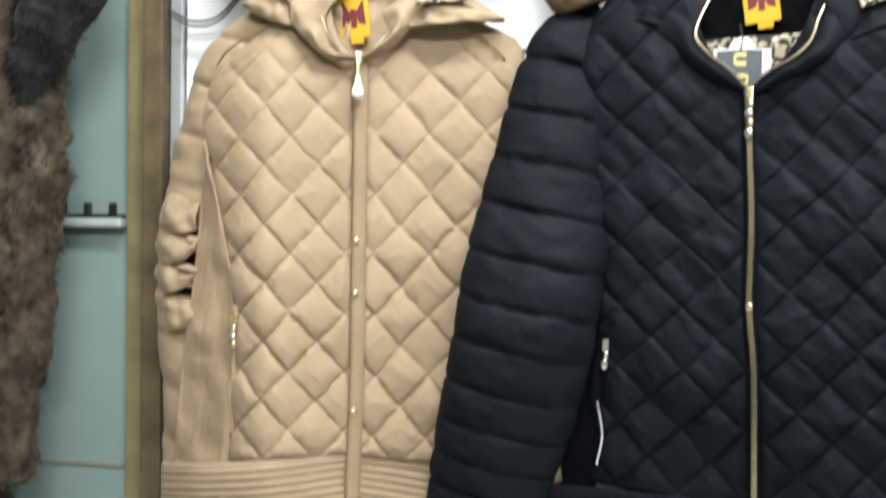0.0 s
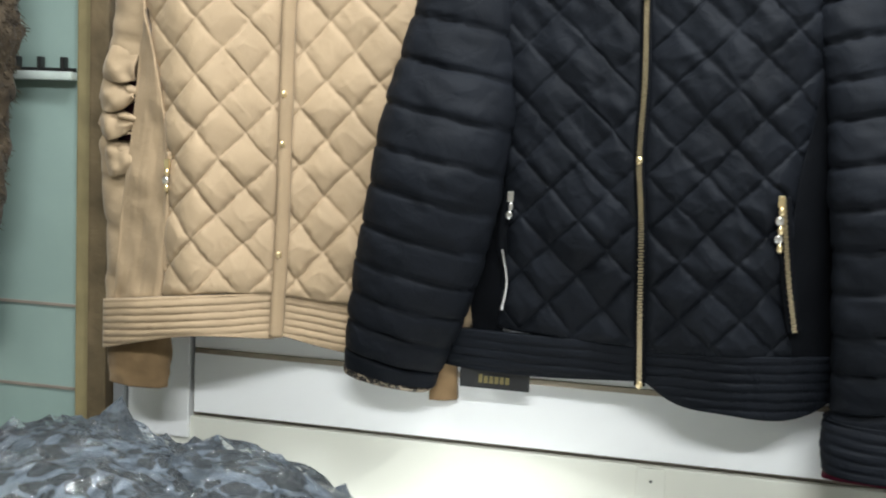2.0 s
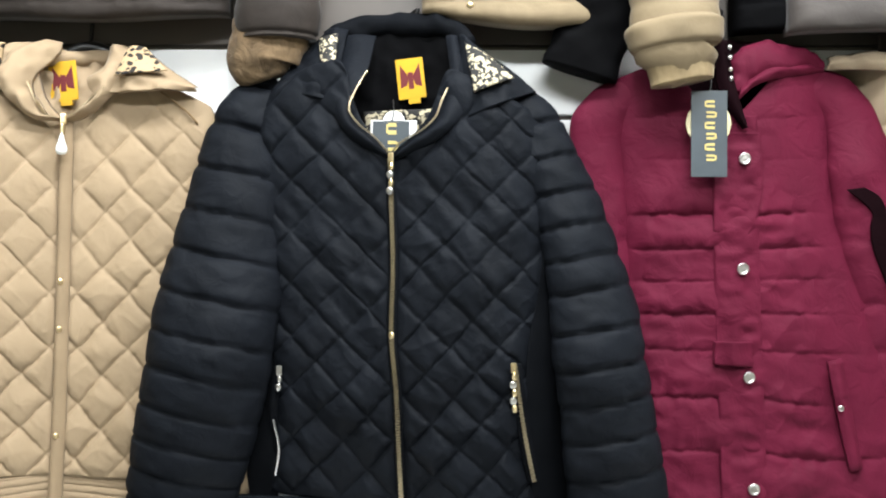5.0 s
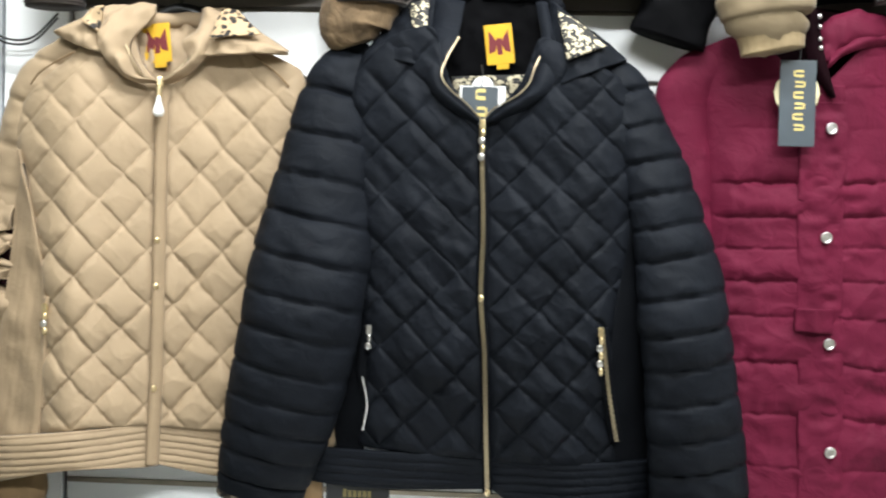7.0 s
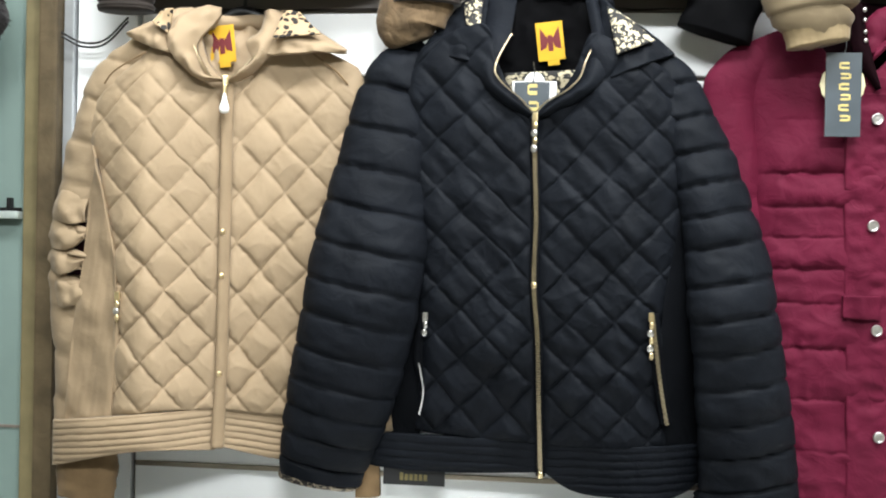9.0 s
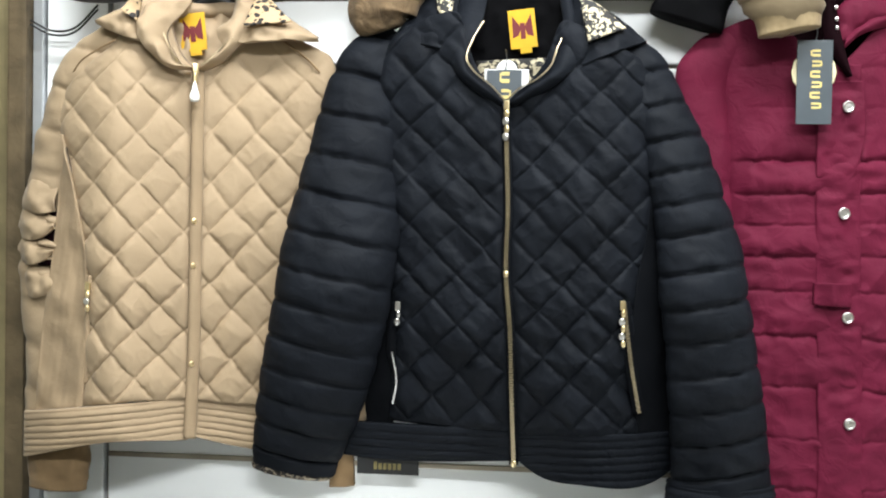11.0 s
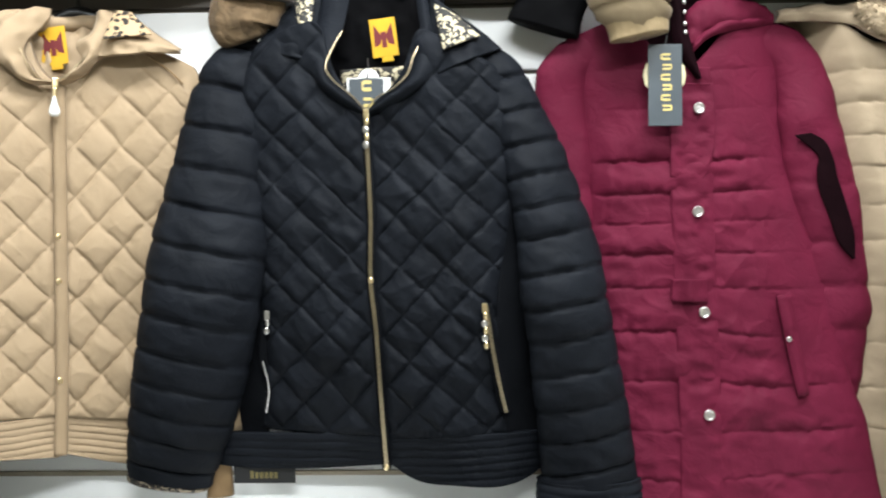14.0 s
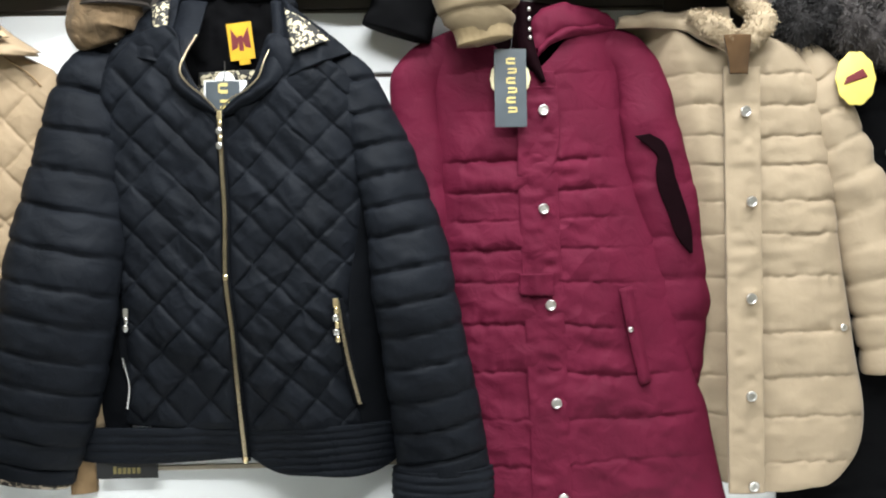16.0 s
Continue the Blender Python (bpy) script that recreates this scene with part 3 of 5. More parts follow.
# ---- tan quilted jacket ----
def tan_jacket():
    j = thing("quilted_jacket", (-0.46, -0.06, 1.05), "tan diamond-quilted zip jacket with leopard-lined hood, on the slat wall", "jacket", "jackets on the wall")
    zip_x = lambda z: at([(1.05, -0.436), (1.18, -0.431), (1.32, -0.430), (1.56, -0.429), (1.70, -0.429)], z)
    left = lambda z: at([(1.03, -0.606), (1.20, -0.600), (1.35, -0.604), (1.45, -0.626), (1.54, -0.640), (1.59, -0.617), (1.63, -0.566), (1.67, -0.54)], z)
    right = lambda z: at([(1.05, -0.255), (1.3, -0.265), (1.5, -0.250), (1.575, -0.243), (1.605, -0.247), (1.625, -0.262), (1.64, -0.285), (1.66, -0.32)], z)
    dl = lambda u, z: -0.045 - 0.045 * np.sqrt(np.clip(1 - (1 - u) ** 2.4 * 0.9, 0, 1)) + 0.01 * (z - 1.3)
    dr = lambda u, z: -0.045 - 0.045 * np.sqrt(np.clip(1 - u ** 2.4 * 0.9, 0, 1)) + 0.01 * (z - 1.3)
    quilt = lambda x, z: np.where(x < -0.43, diamonds(x, z, -0.480, 1.2595, 0.0690, 0.0058, 0.0695), diamonds(x, z, -0.378, 1.328, 0.0635, 0.0058, 0.0705)) * (1 - 0.6 * np.clip((z - 1.56) / 0.06, 0, 1)) * (1 + 0.45 * np.clip((1.42 - z) / 0.15, 0, 1))
    topl = lambda u: at([(0, 1.640), (0.35, 1.665), (0.6, 1.668), (0.8, 1.622), (1, 1.588)], u)
    topr = lambda u: at([(0, 1.588), (0.2, 1.622), (0.4, 1.660), (0.65, 1.656), (0.85, 1.637), (1, 1.615)], u)
    part("front_panel", cloth("front_panel", left, lambda z: zip_x(z) - 0.004, topl, lambda u: at([(0, 1.108), (0.5, 1.124), (1, 1.131)], u), dl, TAN, quilt), j)
    part("front_panel", cloth("front_panel", lambda z: zip_x(z) + 0.004, right, topr, lambda u: at([(0, 1.130), (1, 1.120)], u), dr, TAN, quilt), j)
    rib = lambda x, z: 0.0004 * np.abs(np.sin(np.pi * (x - 0.12 * (z - 1.3)) / 0.0105)) + 0.005 * vnoise(x * 30, z * 30) + 0.0015 * vnoise(x * 90, z * 40)
    part("side_panel", cloth("side_panel", lambda z: at([(1.05, -0.676), (1.2, -0.666), (1.34, -0.648), (1.47, -0.636)], z), lambda z: left(z) + 0.006, lambda u: at([(0, 1.44), (1, 1.50)], u), const(1.10), lambda u, z: -0.060 - 0.012 * u, TAN_KNIT, rib), j, "ribbed tan side panel")
    seams = lambda z0, slope: (lambda x, z: baffles((z - z0 - slope * (x + 0.44) + 0.0016 * vnoise(x * 20, z * 12)) / 0.0093, x, z, 0.0024, 0.0005, 0.0012) + 0.0025 * vnoise(x * 24, z * 10))
    part("hem_band", cloth("hem_band", const(-0.693), lambda z: zip_x(z) - 0.003, lambda u: at([(0, 1.100), (0.35, 1.112), (1, 1.132)], u), lambda u: at([(0, 1.034), (0.25, 1.050), (0.5, 1.064), (1, 1.074)], u), lambda u, z: -0.052 - 0.040 * np.sqrt(np.clip(1 - (1 - u) ** 3, 0, 1)), TAN, seams(1.074, 0.13), step=0.0013), j, "stitched tan hem band")
    part("hem_band", cloth("hem_band", lambda z: zip_x(z) + 0.008, const(-0.255), const(1.131), lambda u: at([(0, 1.078), (0.4, 1.064), (1, 1.056)], u), lambda u, z: -0.090 + 0.02 * u, TAN, seams(1.074, -0.10), step=0.0013), j, "stitched tan hem band")
    line = [(zip_x(z) + 0.003, -0.098, z) for z in (1.078, 1.2, 1.35, 1.5, 1.588)]
    part("zip_flap", strip("zip_flap", line, 0.0085, TAN_KNIT, 0.004), j, "plain fabric flap over the zip")
    for z in (1.379, 1.318, 1.182):
        part("snap", bead("snap", (float(zip_x(np.array(z))) + 0.002, -0.1025, z), 0.0035, 0.002, 0.0045, GOLD), j, "small gold snap")
    # Sleeves: the one on the open side is bunched halfway down.
    def bunch(s, a, x, z):
        k = np.exp(-((z - 1.352) / 0.050) ** 2)
        fold = np.sin(z * 150 + 40 * (x + 0.66) + 5 * vnoise(x * 32, z * 20)) + 0.5 * vnoise(x * 90, z * 90)
        return (0.005 + 0.014 * np.clip((x + 0.684) / 0.03, 0, 1)) * k * fold + (1 - k) * (0.2 + 0.8 * np.abs(np.sin(a))) * baffles((z + 0.25 * x) / 0.064, x, z, 0.005, 0.0012) + 0.003 * vnoise(x * 40, z * 40)
    part("sleeve", tube("sleeve", [(-0.520, -0.040, 1.648, 0.012, 0.010), (-0.572, -0.038, 1.634, 0.026, 0.016), (-0.606, -0.034, 1.602, 0.036, 0.026), (-0.630, -0.031, 1.552, 0.037, 0.027), (-0.651, -0.028, 1.48, 0.040, 0.026), (-0.667, -0.026, 1.37, 0.044, 0.026), (-0.667, -0.025, 1.27, 0.044, 0.024), (-0.659, -0.028, 1.15, 0.042, 0.022), (-0.660, -0.026, 1.04, 0.042, 0.020)], TAN, bunch, 150, 48), j)
    # The deep shade between the folds is a dark sheet behind them.
    part("sleeve_lining", ruled("sleeve_lining", [(-0.676, -0.050, 1.312), (-0.680, -0.052, 1.352), (-0.676, -0.050, 1.392)], [(-0.646, -0.056, 1.312), (-0.644, -0.056, 1.352), (-0.646, -0.056, 1.392)], SHADOW_MAROON, 0.0, 0.004, 16, 30, 0.002), j, "dark sheet for the shade in the sleeve's folds")
    for low, top in (([(-0.704, -0.040, 1.392), (-0.684, -0.060, 1.388), (-0.664, -0.064, 1.386), (-0.646, -0.062, 1.390)], [(-0.700, -0.034, 1.436), (-0.684, -0.050, 1.436), (-0.664, -0.052, 1.432), (-0.644, -0.052, 1.424)]),
                     ([(-0.706, -0.042, 1.352), (-0.686, -0.062, 1.348), (-0.664, -0.064, 1.352), (-0.646, -0.060, 1.366)], [(-0.705, -0.036, 1.398), (-0.686, -0.052, 1.396), (-0.666, -0.056, 1.384), (-0.646, -0.058, 1.374)]),
                     ([(-0.705, -0.042, 1.318), (-0.684, -0.062, 1.312), (-0.664, -0.062, 1.318), (-0.648, -0.058, 1.330)], [(-0.706, -0.036, 1.356), (-0.686, -0.052, 1.356), (-0.668, -0.056, 1.346), (-0.648, -0.056, 1.338)]),
                     ([(-0.702, -0.040, 1.270), (-0.682, -0.056, 1.264), (-0.662, -0.056, 1.268), (-0.648, -0.054, 1.272)], [(-0.705, -0.036, 1.322), (-0.684, -0.050, 1.318), (-0.666, -0.054, 1.304), (-0.648, -0.054, 1.296)])):
        part("sleeve_fold", ruled("sleeve_fold", top, low, TAN, 0.008, 0.005, 24, 40, 0.004), j)
    part("cuff", tube("cuff", [(-0.648, -0.030, 1.055, 0.044, 0.026), (-0.648, -0.032, 1.02, 0.047, 0.028), (-0.650, -0.032, 0.985, 0.043, 0.026)], CUFF_TAN, fur(0.003, 60), 24, 32), j, "brown plush cuff")
    part("sleeve", tube("sleeve", [(-0.330, -0.030, 1.625, 0.014, 0.010), (-0.288, -0.030, 1.598, 0.024, 0.018), (-0.270, -0.033, 1.55, 0.026, 0.026), (-0.235, -0.035, 1.35, 0.036, 0.030), (-0.235, -0.030, 1.10, 0.036, 0.025)], TAN, lambda s, a, x, z: baffles(s / 0.06, x, z), 90, 32), j)
    # Collar, hood and lining.
    part("collar_lining", ruled("collar_lining", [(-0.505, -0.050, 1.59), (-0.505, -0.040, 1.64), (-0.505, -0.034, 1.690)], [(-0.355, -0.050, 1.59), (-0.355, -0.040, 1.64), (-0.355, -0.034, 1.688)], TAN, 0.002, 0.004, 60, 40, 0.006), j, "crumpled tan collar lining")
    part("collar", ruled("collar", [(-0.432, -0.100, 1.586), (-0.464, -0.106, 1.589), (-0.488, -0.106, 1.607), (-0.509, -0.102, 1.631), (-0.515, -0.092, 1.658), (-0.506, -0.072, 1.686), (-0.478, -0.055, 1.700)], [(-0.428, -0.102, 1.590), (-0.448, -0.108, 1.595), (-0.459, -0.108, 1.613), (-0.470, -0.104, 1.634), (-0.461, -0.092, 1.658), (-0.449, -0.072, 1.682), (-0.452, -0.055, 1.700)], TAN, 0.015, 0.006, 50, 60, 0.005), j, "thick padded tan collar")
    part("collar", ruled("collar", [(-0.424, -0.102, 1.590), (-0.408, -0.108, 1.598), (-0.389, -0.108, 1.615), (-0.398, -0.104, 1.632), (-0.398, -0.092, 1.648), (-0.387, -0.072, 1.668), (-0.389, -0.055, 1.692)], [(-0.420, -0.100, 1.585), (-0.392, -0.106, 1.596), (-0.368, -0.106, 1.618), (-0.355, -0.102, 1.636), (-0.351, -0.092, 1.659), (-0.356, -0.072, 1.683), (-0.366, -0.055, 1.694)], TAN, 0.014, 0.006, 50, 60, 0.006), j, "thick padded tan collar")
    for pts in ([(-0.430, -0.108, 1.588), (-0.447, -0.113, 1.594), (-0.459, -0.114, 1.612), (-0.470, -0.110, 1.635)], [(-0.424, -0.108, 1.589), (-0.407, -0.113, 1.597), (-0.389, -0.114, 1.614), (-0.372, -0.118, 1.627)]):
        part("zip_tape", teeth("zip_tape", pts, 0.0013, 0.0026, BRASS), j, "fine brass zip teeth")
    h = part("hood", ruled("hood", [(-0.584, -0.070, 1.657), (-0.556, -0.082, 1.644), (-0.530, -0.092, 1.634), (-0.503, -0.096, 1.627)], [(-0.580, -0.062, 1.664), (-0.552, -0.060, 1.681), (-0.528, -0.054, 1.695), (-0.500, -0.048, 1.703)], TAN, 0.014, 0.010, 30, 40, 0.006), j, "folded-down tan hood")
    part("hood_fold", ruled("hood_fold", [(-0.368, -0.112, 1.622), (-0.334, -0.118, 1.623), (-0.303, -0.112, 1.626), (-0.262, -0.088, 1.629)], [(-0.358, -0.050, 1.694), (-0.338, -0.055, 1.687), (-0.303, -0.062, 1.661), (-0.264, -0.068, 1.637)], TAN, 0.014, 0.010, 30, 40, 0.005), h)
    part("hood_back", tube("hood_back", [(-0.505, -0.036, 1.690, 0.012, 0.012), (-0.465, -0.030, 1.682, 0.012, 0.014), (-0.40, -0.030, 1.682, 0.012, 0.014), (-0.350, -0.036, 1.686, 0.012, 0.012)], TAN, lambda s, a, x, z: 0.005 * vnoise(x * 60, z * 60), 50, 24), h)
    part("hood_lining", ruled("hood_lining", [(-0.538, -0.093, 1.672), (-0.524, -0.096, 1.686)], [(-0.512, -0.100, 1.654), (-0.506, -0.096, 1.690)], SPOT_TAN, 0.004, 0.004, 20, 16, 0.002), h, "leopard-print lining")
    part("hood_lining", ruled("hood_lining", [(-0.358, -0.122, 1.641), (-0.350, -0.092, 1.686)], [(-0.294, -0.106, 1.651), (-0.330, -0.088, 1.686)], SPOT_TAN, 0.005, 0.004, 24, 16, 0.002), h, "leopard-print lining")
    for pts in ([(-0.614, -0.074, 1.588), (-0.598, -0.082, 1.603), (-0.574, -0.086, 1.617), (-0.546, -0.090, 1.630)], [(-0.262, -0.072, 1.588), (-0.278, -0.078, 1.605), (-0.308, -0.088, 1.627)]):
        part("yoke_seam", tube("yoke_seam", [(a, b, c, 0.0013, 0.0013) for a, b, c in pts], CUFF_TAN, None, 24, 6), j, "brown piped yoke seam")
    pull(j, -0.423, -0.112, 1.590, "drop")
    hanger(j, -0.43, 1.702, -0.014, 0.09)
    # Pocket with its hanging pull.
    part("pocket_welt", strip("pocket_welt", [(-0.594, -0.068, 1.145), (-0.592, -0.070, 1.22), (-0.588, -0.072, 1.30)], 0.004, TAN_KNIT, 0.003, 40), j)
    pull(j, -0.588, -0.074, 1.288, 3)
    swing(j, 0.062, [(-0.75, 0.5), (-0.69, 0.75), (-0.62, 1.0), (-0.54, 1.0), (-0.48, 0.45), (-0.43, 0.0), (-0.2, 0.0)], -1)
    neck_label(j, -0.447, -0.060, 1.646, 6)
    return j


tan_jacket()


# ---- black quilted jacket ----
LEFT_ROLLS = [1.00, 1.03, 1.065, 1.101, 1.137, 1.176, 1.219, 1.268, 1.314, 1.366, 1.421, 1.474, 1.530, 1.590, 1.650, 1.71]
RIGHT_ROLLS = [0.98, 1.020, 1.062, 1.105, 1.147, 1.193, 1.238, 1.282, 1.327, 1.377, 1.418, 1.461, 1.505, 1.552, 1.600, 1.65, 1.70]


def black_jacket():
    j = thing("quilted_jacket", (0.01, -0.10, 1.04), "black diamond-quilted zip jacket with gold zips and leopard-lined hood", "jacket", "jackets on the wall")
    zip_x = lambda z: at([(1.07, 0.016), (1.17, 0.012), (1.25, 0.009), (1.32, 0.003), (1.40, 0.004), (1.50, 0.000), (1.55, -0.002)], z)
    left = lambda z: at([(1.09, -0.158), (1.24, -0.150), (1.37, -0.160), (1.50, -0.172), (1.60, -0.172), (1.66, -0.14)], z)
    right = lambda z: at([(1.08, 0.186), (1.20, 0.176), (1.30, 0.180), (1.40, 0.196), (1.50, 0.196), (1.60, 0.182), (1.66, 0.14)], z)
    dl = lambda u, z: -0.085 - 0.055 * np.sqrt(np.clip(1 - (1 - u) ** 2.4 * 0.9, 0, 1))
    dr = lambda u, z: -0.085 - 0.055 * np.sqrt(np.clip(1 - u ** 2.4 * 0.9, 0, 1))
    quilt = lambda x, z: np.where(x < 0.008, diamonds(x, z, -0.094, 1.153, 0.0655, 0.0058, 0.0650), diamonds(x, z, 0.086, 1.178, 0.0640, 0.0058, 0.0630, -0.075)) * (1 + 0.45 * np.clip((1.42 - z) / 0.15, 0, 1)) + 0.003 * vnoise(x * 34 + z * 20, z * 12) + 0.0018 * vnoise((x + z) * 60, (x - z) * 25) + 0.0014 * (1 - np.abs(vnoise(x * 20 + z * 14, z * 16 - x * 8))) ** 6 * np.clip((1.60 - z) / 0.1, 0, 1)
    topl = lambda u: at([(0, 1.632), (0.35, 1.656), (0.6, 1.650), (0.8, 1.585), (1, 1.540)], u)
    topr = lambda u: at([(0, 1.540), (0.2, 1.580), (0.45, 1.645), (0.65, 1.638), (1, 1.598)], u)
    part("front_panel", cloth("front_panel", left, lambda z: zip_x(z) - 0.004, topl, lambda u: at([(0, 1.116), (1, 1.112)], u), dl, NAVY, quilt), j)
    part("front_panel", cloth("front_panel", lambda z: zip_x(z) + 0.004, right, topr, lambda u: at([(0, 1.108), (1, 1.106)], u), dr, NAVY, quilt), j)
    flat = lambda x, z: 0.003 * vnoise(x * 40, z * 14)
    part("side_panel", cloth("side_panel", lambda z: at([(1.07, -0.235), (1.2, -0.215), (1.36, -0.170)], z), lambda z: at([(1.07, -0.150), (1.36, -0.140)], z), const(1.33), const(1.105), lambda u, z: -0.080 - 0.028 * u, NAVY_SIDE, flat), j, "plain black stretch side panel")
    part("side_panel", cloth("side_panel", lambda z: right(z) - 0.006, lambda z: at([(1.07, 0.240), (1.25, 0.232), (1.40, 0.215), (1.5, 0.205)], z), const(1.45), const(1.10), lambda u, z: -0.112 + 0.030 * u, NAVY_SIDE, flat), j, "plain black stretch side panel")
    band = lambda x, z: baffles((z - 1.05 + 0.0018 * vnoise(x * 18, z * 10)) / 0.0105, x, z, 0.0022, 0.0008, 0.0012) + 0.002 * vnoise(x * 26, z * 12)
    part("hem_band", cloth("hem_band", const(-0.226), lambda z: zip_x(z) - 0.003, lambda u: at([(0, 1.112), (1, 1.116)], u), lambda u: at([(0, 1.066), (0.5, 1.067), (1, 1.073)], u), lambda u, z: -0.088 - 0.05 * np.sqrt(np.clip(1 - (1 - u) ** 3, 0, 1)), NAVY, band, step=0.0014), j, "stitched black hem band")
    part("hem_band", cloth("hem_band", lambda z: zip_x(z) + 0.004, const(0.240), const(1.110), lambda u: at([(0, 1.074), (0.12, 1.056), (0.4, 1.044), (0.85, 1.050), (1, 1.072)], u), lambda u, z: -0.138 + 0.05 * u ** 3, NAVY, band, step=0.0014), j, "stitched black hem band")
    line = [(float(zip_x(np.array(z))), -0.146, z) for z in (1.070, 1.15, 1.25, 1.32, 1.40, 1.47, 1.535)]
    tape = part("zip", strip("zip", line, 0.0062, NAVY_SIDE, 0.003), j, "gold-toothed front zip")
    part("zip_teeth", teeth("zip_teeth", [(a, b - 0.004, c) for a, b, c in line], 0.0029, 0.0024, BRASS), tape, "brass zip teeth")
    for z in (1.318, 1.072):
        part("stop", bead("stop", (float(zip_x(np.array(z))), -0.151, z), 0.004, 0.003, 0.005, GOLD), tape)
    # Sleeves with slanting padded rolls.
    left_roll = lambda s, a, x, z: (0.15 + 0.85 * np.abs(np.sin(a))) * baffles(rows_of(z + 0.21 * (x + 0.255), LEFT_ROLLS), x, z, 0.0047, 0.0026, 0.0062) + 0.0026 * vnoise(x * 14, z * 14) + 0.0012 * vnoise(x * 60 + z * 50, z * 45)
    right_roll = lambda s, a, x, z: (0.15 + 0.85 * np.abs(np.sin(a))) * baffles(rows_of(z - 0.19 * (x - 0.257), RIGHT_ROLLS), x, z, 0.0047, 0.0026, 0.0062) + 0.0026 * vnoise(x * 14, z * 14) + 0.0012 * vnoise(x * 60 + z * 50, z * 45)
    part("sleeve", tube("sleeve", [(-0.150, -0.078, 1.634, 0.030, 0.014), (-0.188, -0.086, 1.592, 0.042, 0.026), (-0.204, -0.092, 1.52, 0.056, 0.036), (-0.212, -0.102, 1.42, 0.070, 0.047), (-0.222, -0.115, 1.34, 0.078, 0.055), (-0.235, -0.120, 1.25, 0.078, 0.052), (-0.255, -0.120, 1.16, 0.071, 0.048), (-0.274, -0.118, 1.085, 0.060, 0.042), (-0.280, -0.118, 1.050, 0.054, 0.036)], NAVY, left_roll, 190, 56), j)
    part("cuff", tube("cuff", [(-0.280, -0.118, 1.056, 0.050, 0.032), (-0.282, -0.118, 1.048, 0.056, 0.034), (-0.283, -0.118, 1.041, 0.053, 0.030)], SPOT_DARK, lambda s, a, x, z: 0.002 * vnoise(x * 90, z * 90) + 0.10 * (x + 0.285) * 0, 16, 32), j, "turned-out leopard cuff lining")
    part("cuff_tab", ruled("cuff_tab", [(-0.236, -0.098, 1.018), (-0.236, -0.098, 1.065)], [(-0.203, -0.092, 1.020), (-0.206, -0.092, 1.068)], CUFF_TAN, 0.004, 0.012), j, "brown plush cuff end")
    part("sleeve", tube("sleeve", [(0.140, -0.078, 1.626, 0.026, 0.014), (0.180, -0.086, 1.580, 0.036, 0.026), (0.215, -0.094, 1.50, 0.040, 0.036), (0.243, -0.104, 1.40, 0.048, 0.044), (0.260, -0.115, 1.30, 0.054, 0.050), (0.272, -0.120, 1.20, 0.057, 0.048), (0.281, -0.120, 1.10, 0.060, 0.046), (0.283, -0.120, 1.045, 0.063, 0.044)], NAVY, right_roll, 190, 56), j)
    part("cuff", tube("cuff", [(0.283, -0.120, 1.052, 0.067, 0.048), (0.284, -0.120, 1.02, 0.069, 0.048), (0.285, -0.120, 0.992, 0.066, 0.044)], NAVY, lambda s, a, x, z: baffles((z - 1.0) / 0.012, x, z, 0.0018, 0.001), 30, 40), j, "stitched black cuff")
    # Collar, hood and lining.
    part("collar_lining", ruled("collar_lining", [(-0.070, -0.055, 1.585), (-0.070, -0.050, 1.720)], [(0.095, -0.055, 1.585), (0.095, -0.050, 1.720)], BLACK, 0.0, 0.004, 40, 30, 0.003), j)
    part("neck_lining", ruled("neck_lining", [(-0.050, -0.062, 1.560), (-0.046, -0.062, 1.606)], [(0.066, -0.062, 1.560), (0.066, -0.062, 1.612)], SPOT_PALE, 0.0, 0.003, 30, 20, 0.003), j, "leopard-print lining")
    part("collar", ruled("collar", [(-0.006, -0.142, 1.534), (-0.041, -0.146, 1.553), (-0.068, -0.142, 1.579), (-0.078, -0.130, 1.612), (-0.078, -0.100, 1.659), (-0.070, -0.070, 1.705)], [(-0.003, -0.146, 1.542), (-0.022, -0.150, 1.560), (-0.050, -0.148, 1.585), (-0.050, -0.138, 1.615), (-0.036, -0.115, 1.648), (-0.030, -0.070, 1.705)], NAVY, 0.008, 0.006, 40, 40, 0.002), j)
    part("collar", ruled("collar", [(0.002, -0.146, 1.541), (0.018, -0.150, 1.556), (0.048, -0.148, 1.575), (0.062, -0.140, 1.603), (0.073, -0.125, 1.634), (0.064, -0.070, 1.705)], [(0.006, -0.142, 1.533), (0.053, -0.146, 1.556), (0.082, -0.142, 1.581), (0.094, -0.130, 1.608), (0.092, -0.100, 1.655), (0.080, -0.070, 1.705)], NAVY, 0.008, 0.006, 40, 40, 0.002), j)
    for pts in ([(-0.002, -0.154, 1.540), (-0.020, -0.156, 1.559), (-0.042, -0.156, 1.577), (-0.053, -0.152, 1.595), (-0.047, -0.144, 1.618), (-0.034, -0.132, 1.645)], [(0.000, -0.154, 1.540), (0.015, -0.156, 1.555), (0.038, -0.156, 1.568), (0.056, -0.152, 1.586), (0.064, -0.146, 1.609), (0.075, -0.132, 1.634)]):
        part("zip_edge", teeth("zip_edge", pts, 0.0012, 0.0028, BRASS), j, "brass zip teeth along the collar")
    h = part("hood", ruled("hood", [(-0.158, -0.108, 1.625), (-0.146, -0.100, 1.645), (-0.122, -0.090, 1.676), (-0.095, -0.070, 1.712)], [(-0.072, -0.135, 1.606), (-0.072, -0.128, 1.632), (-0.070, -0.105, 1.672), (-0.066, -0.075, 1.712)], NAVY, 0.012, 0.012, 40, 30, 0.004), j, "folded-down black hood")
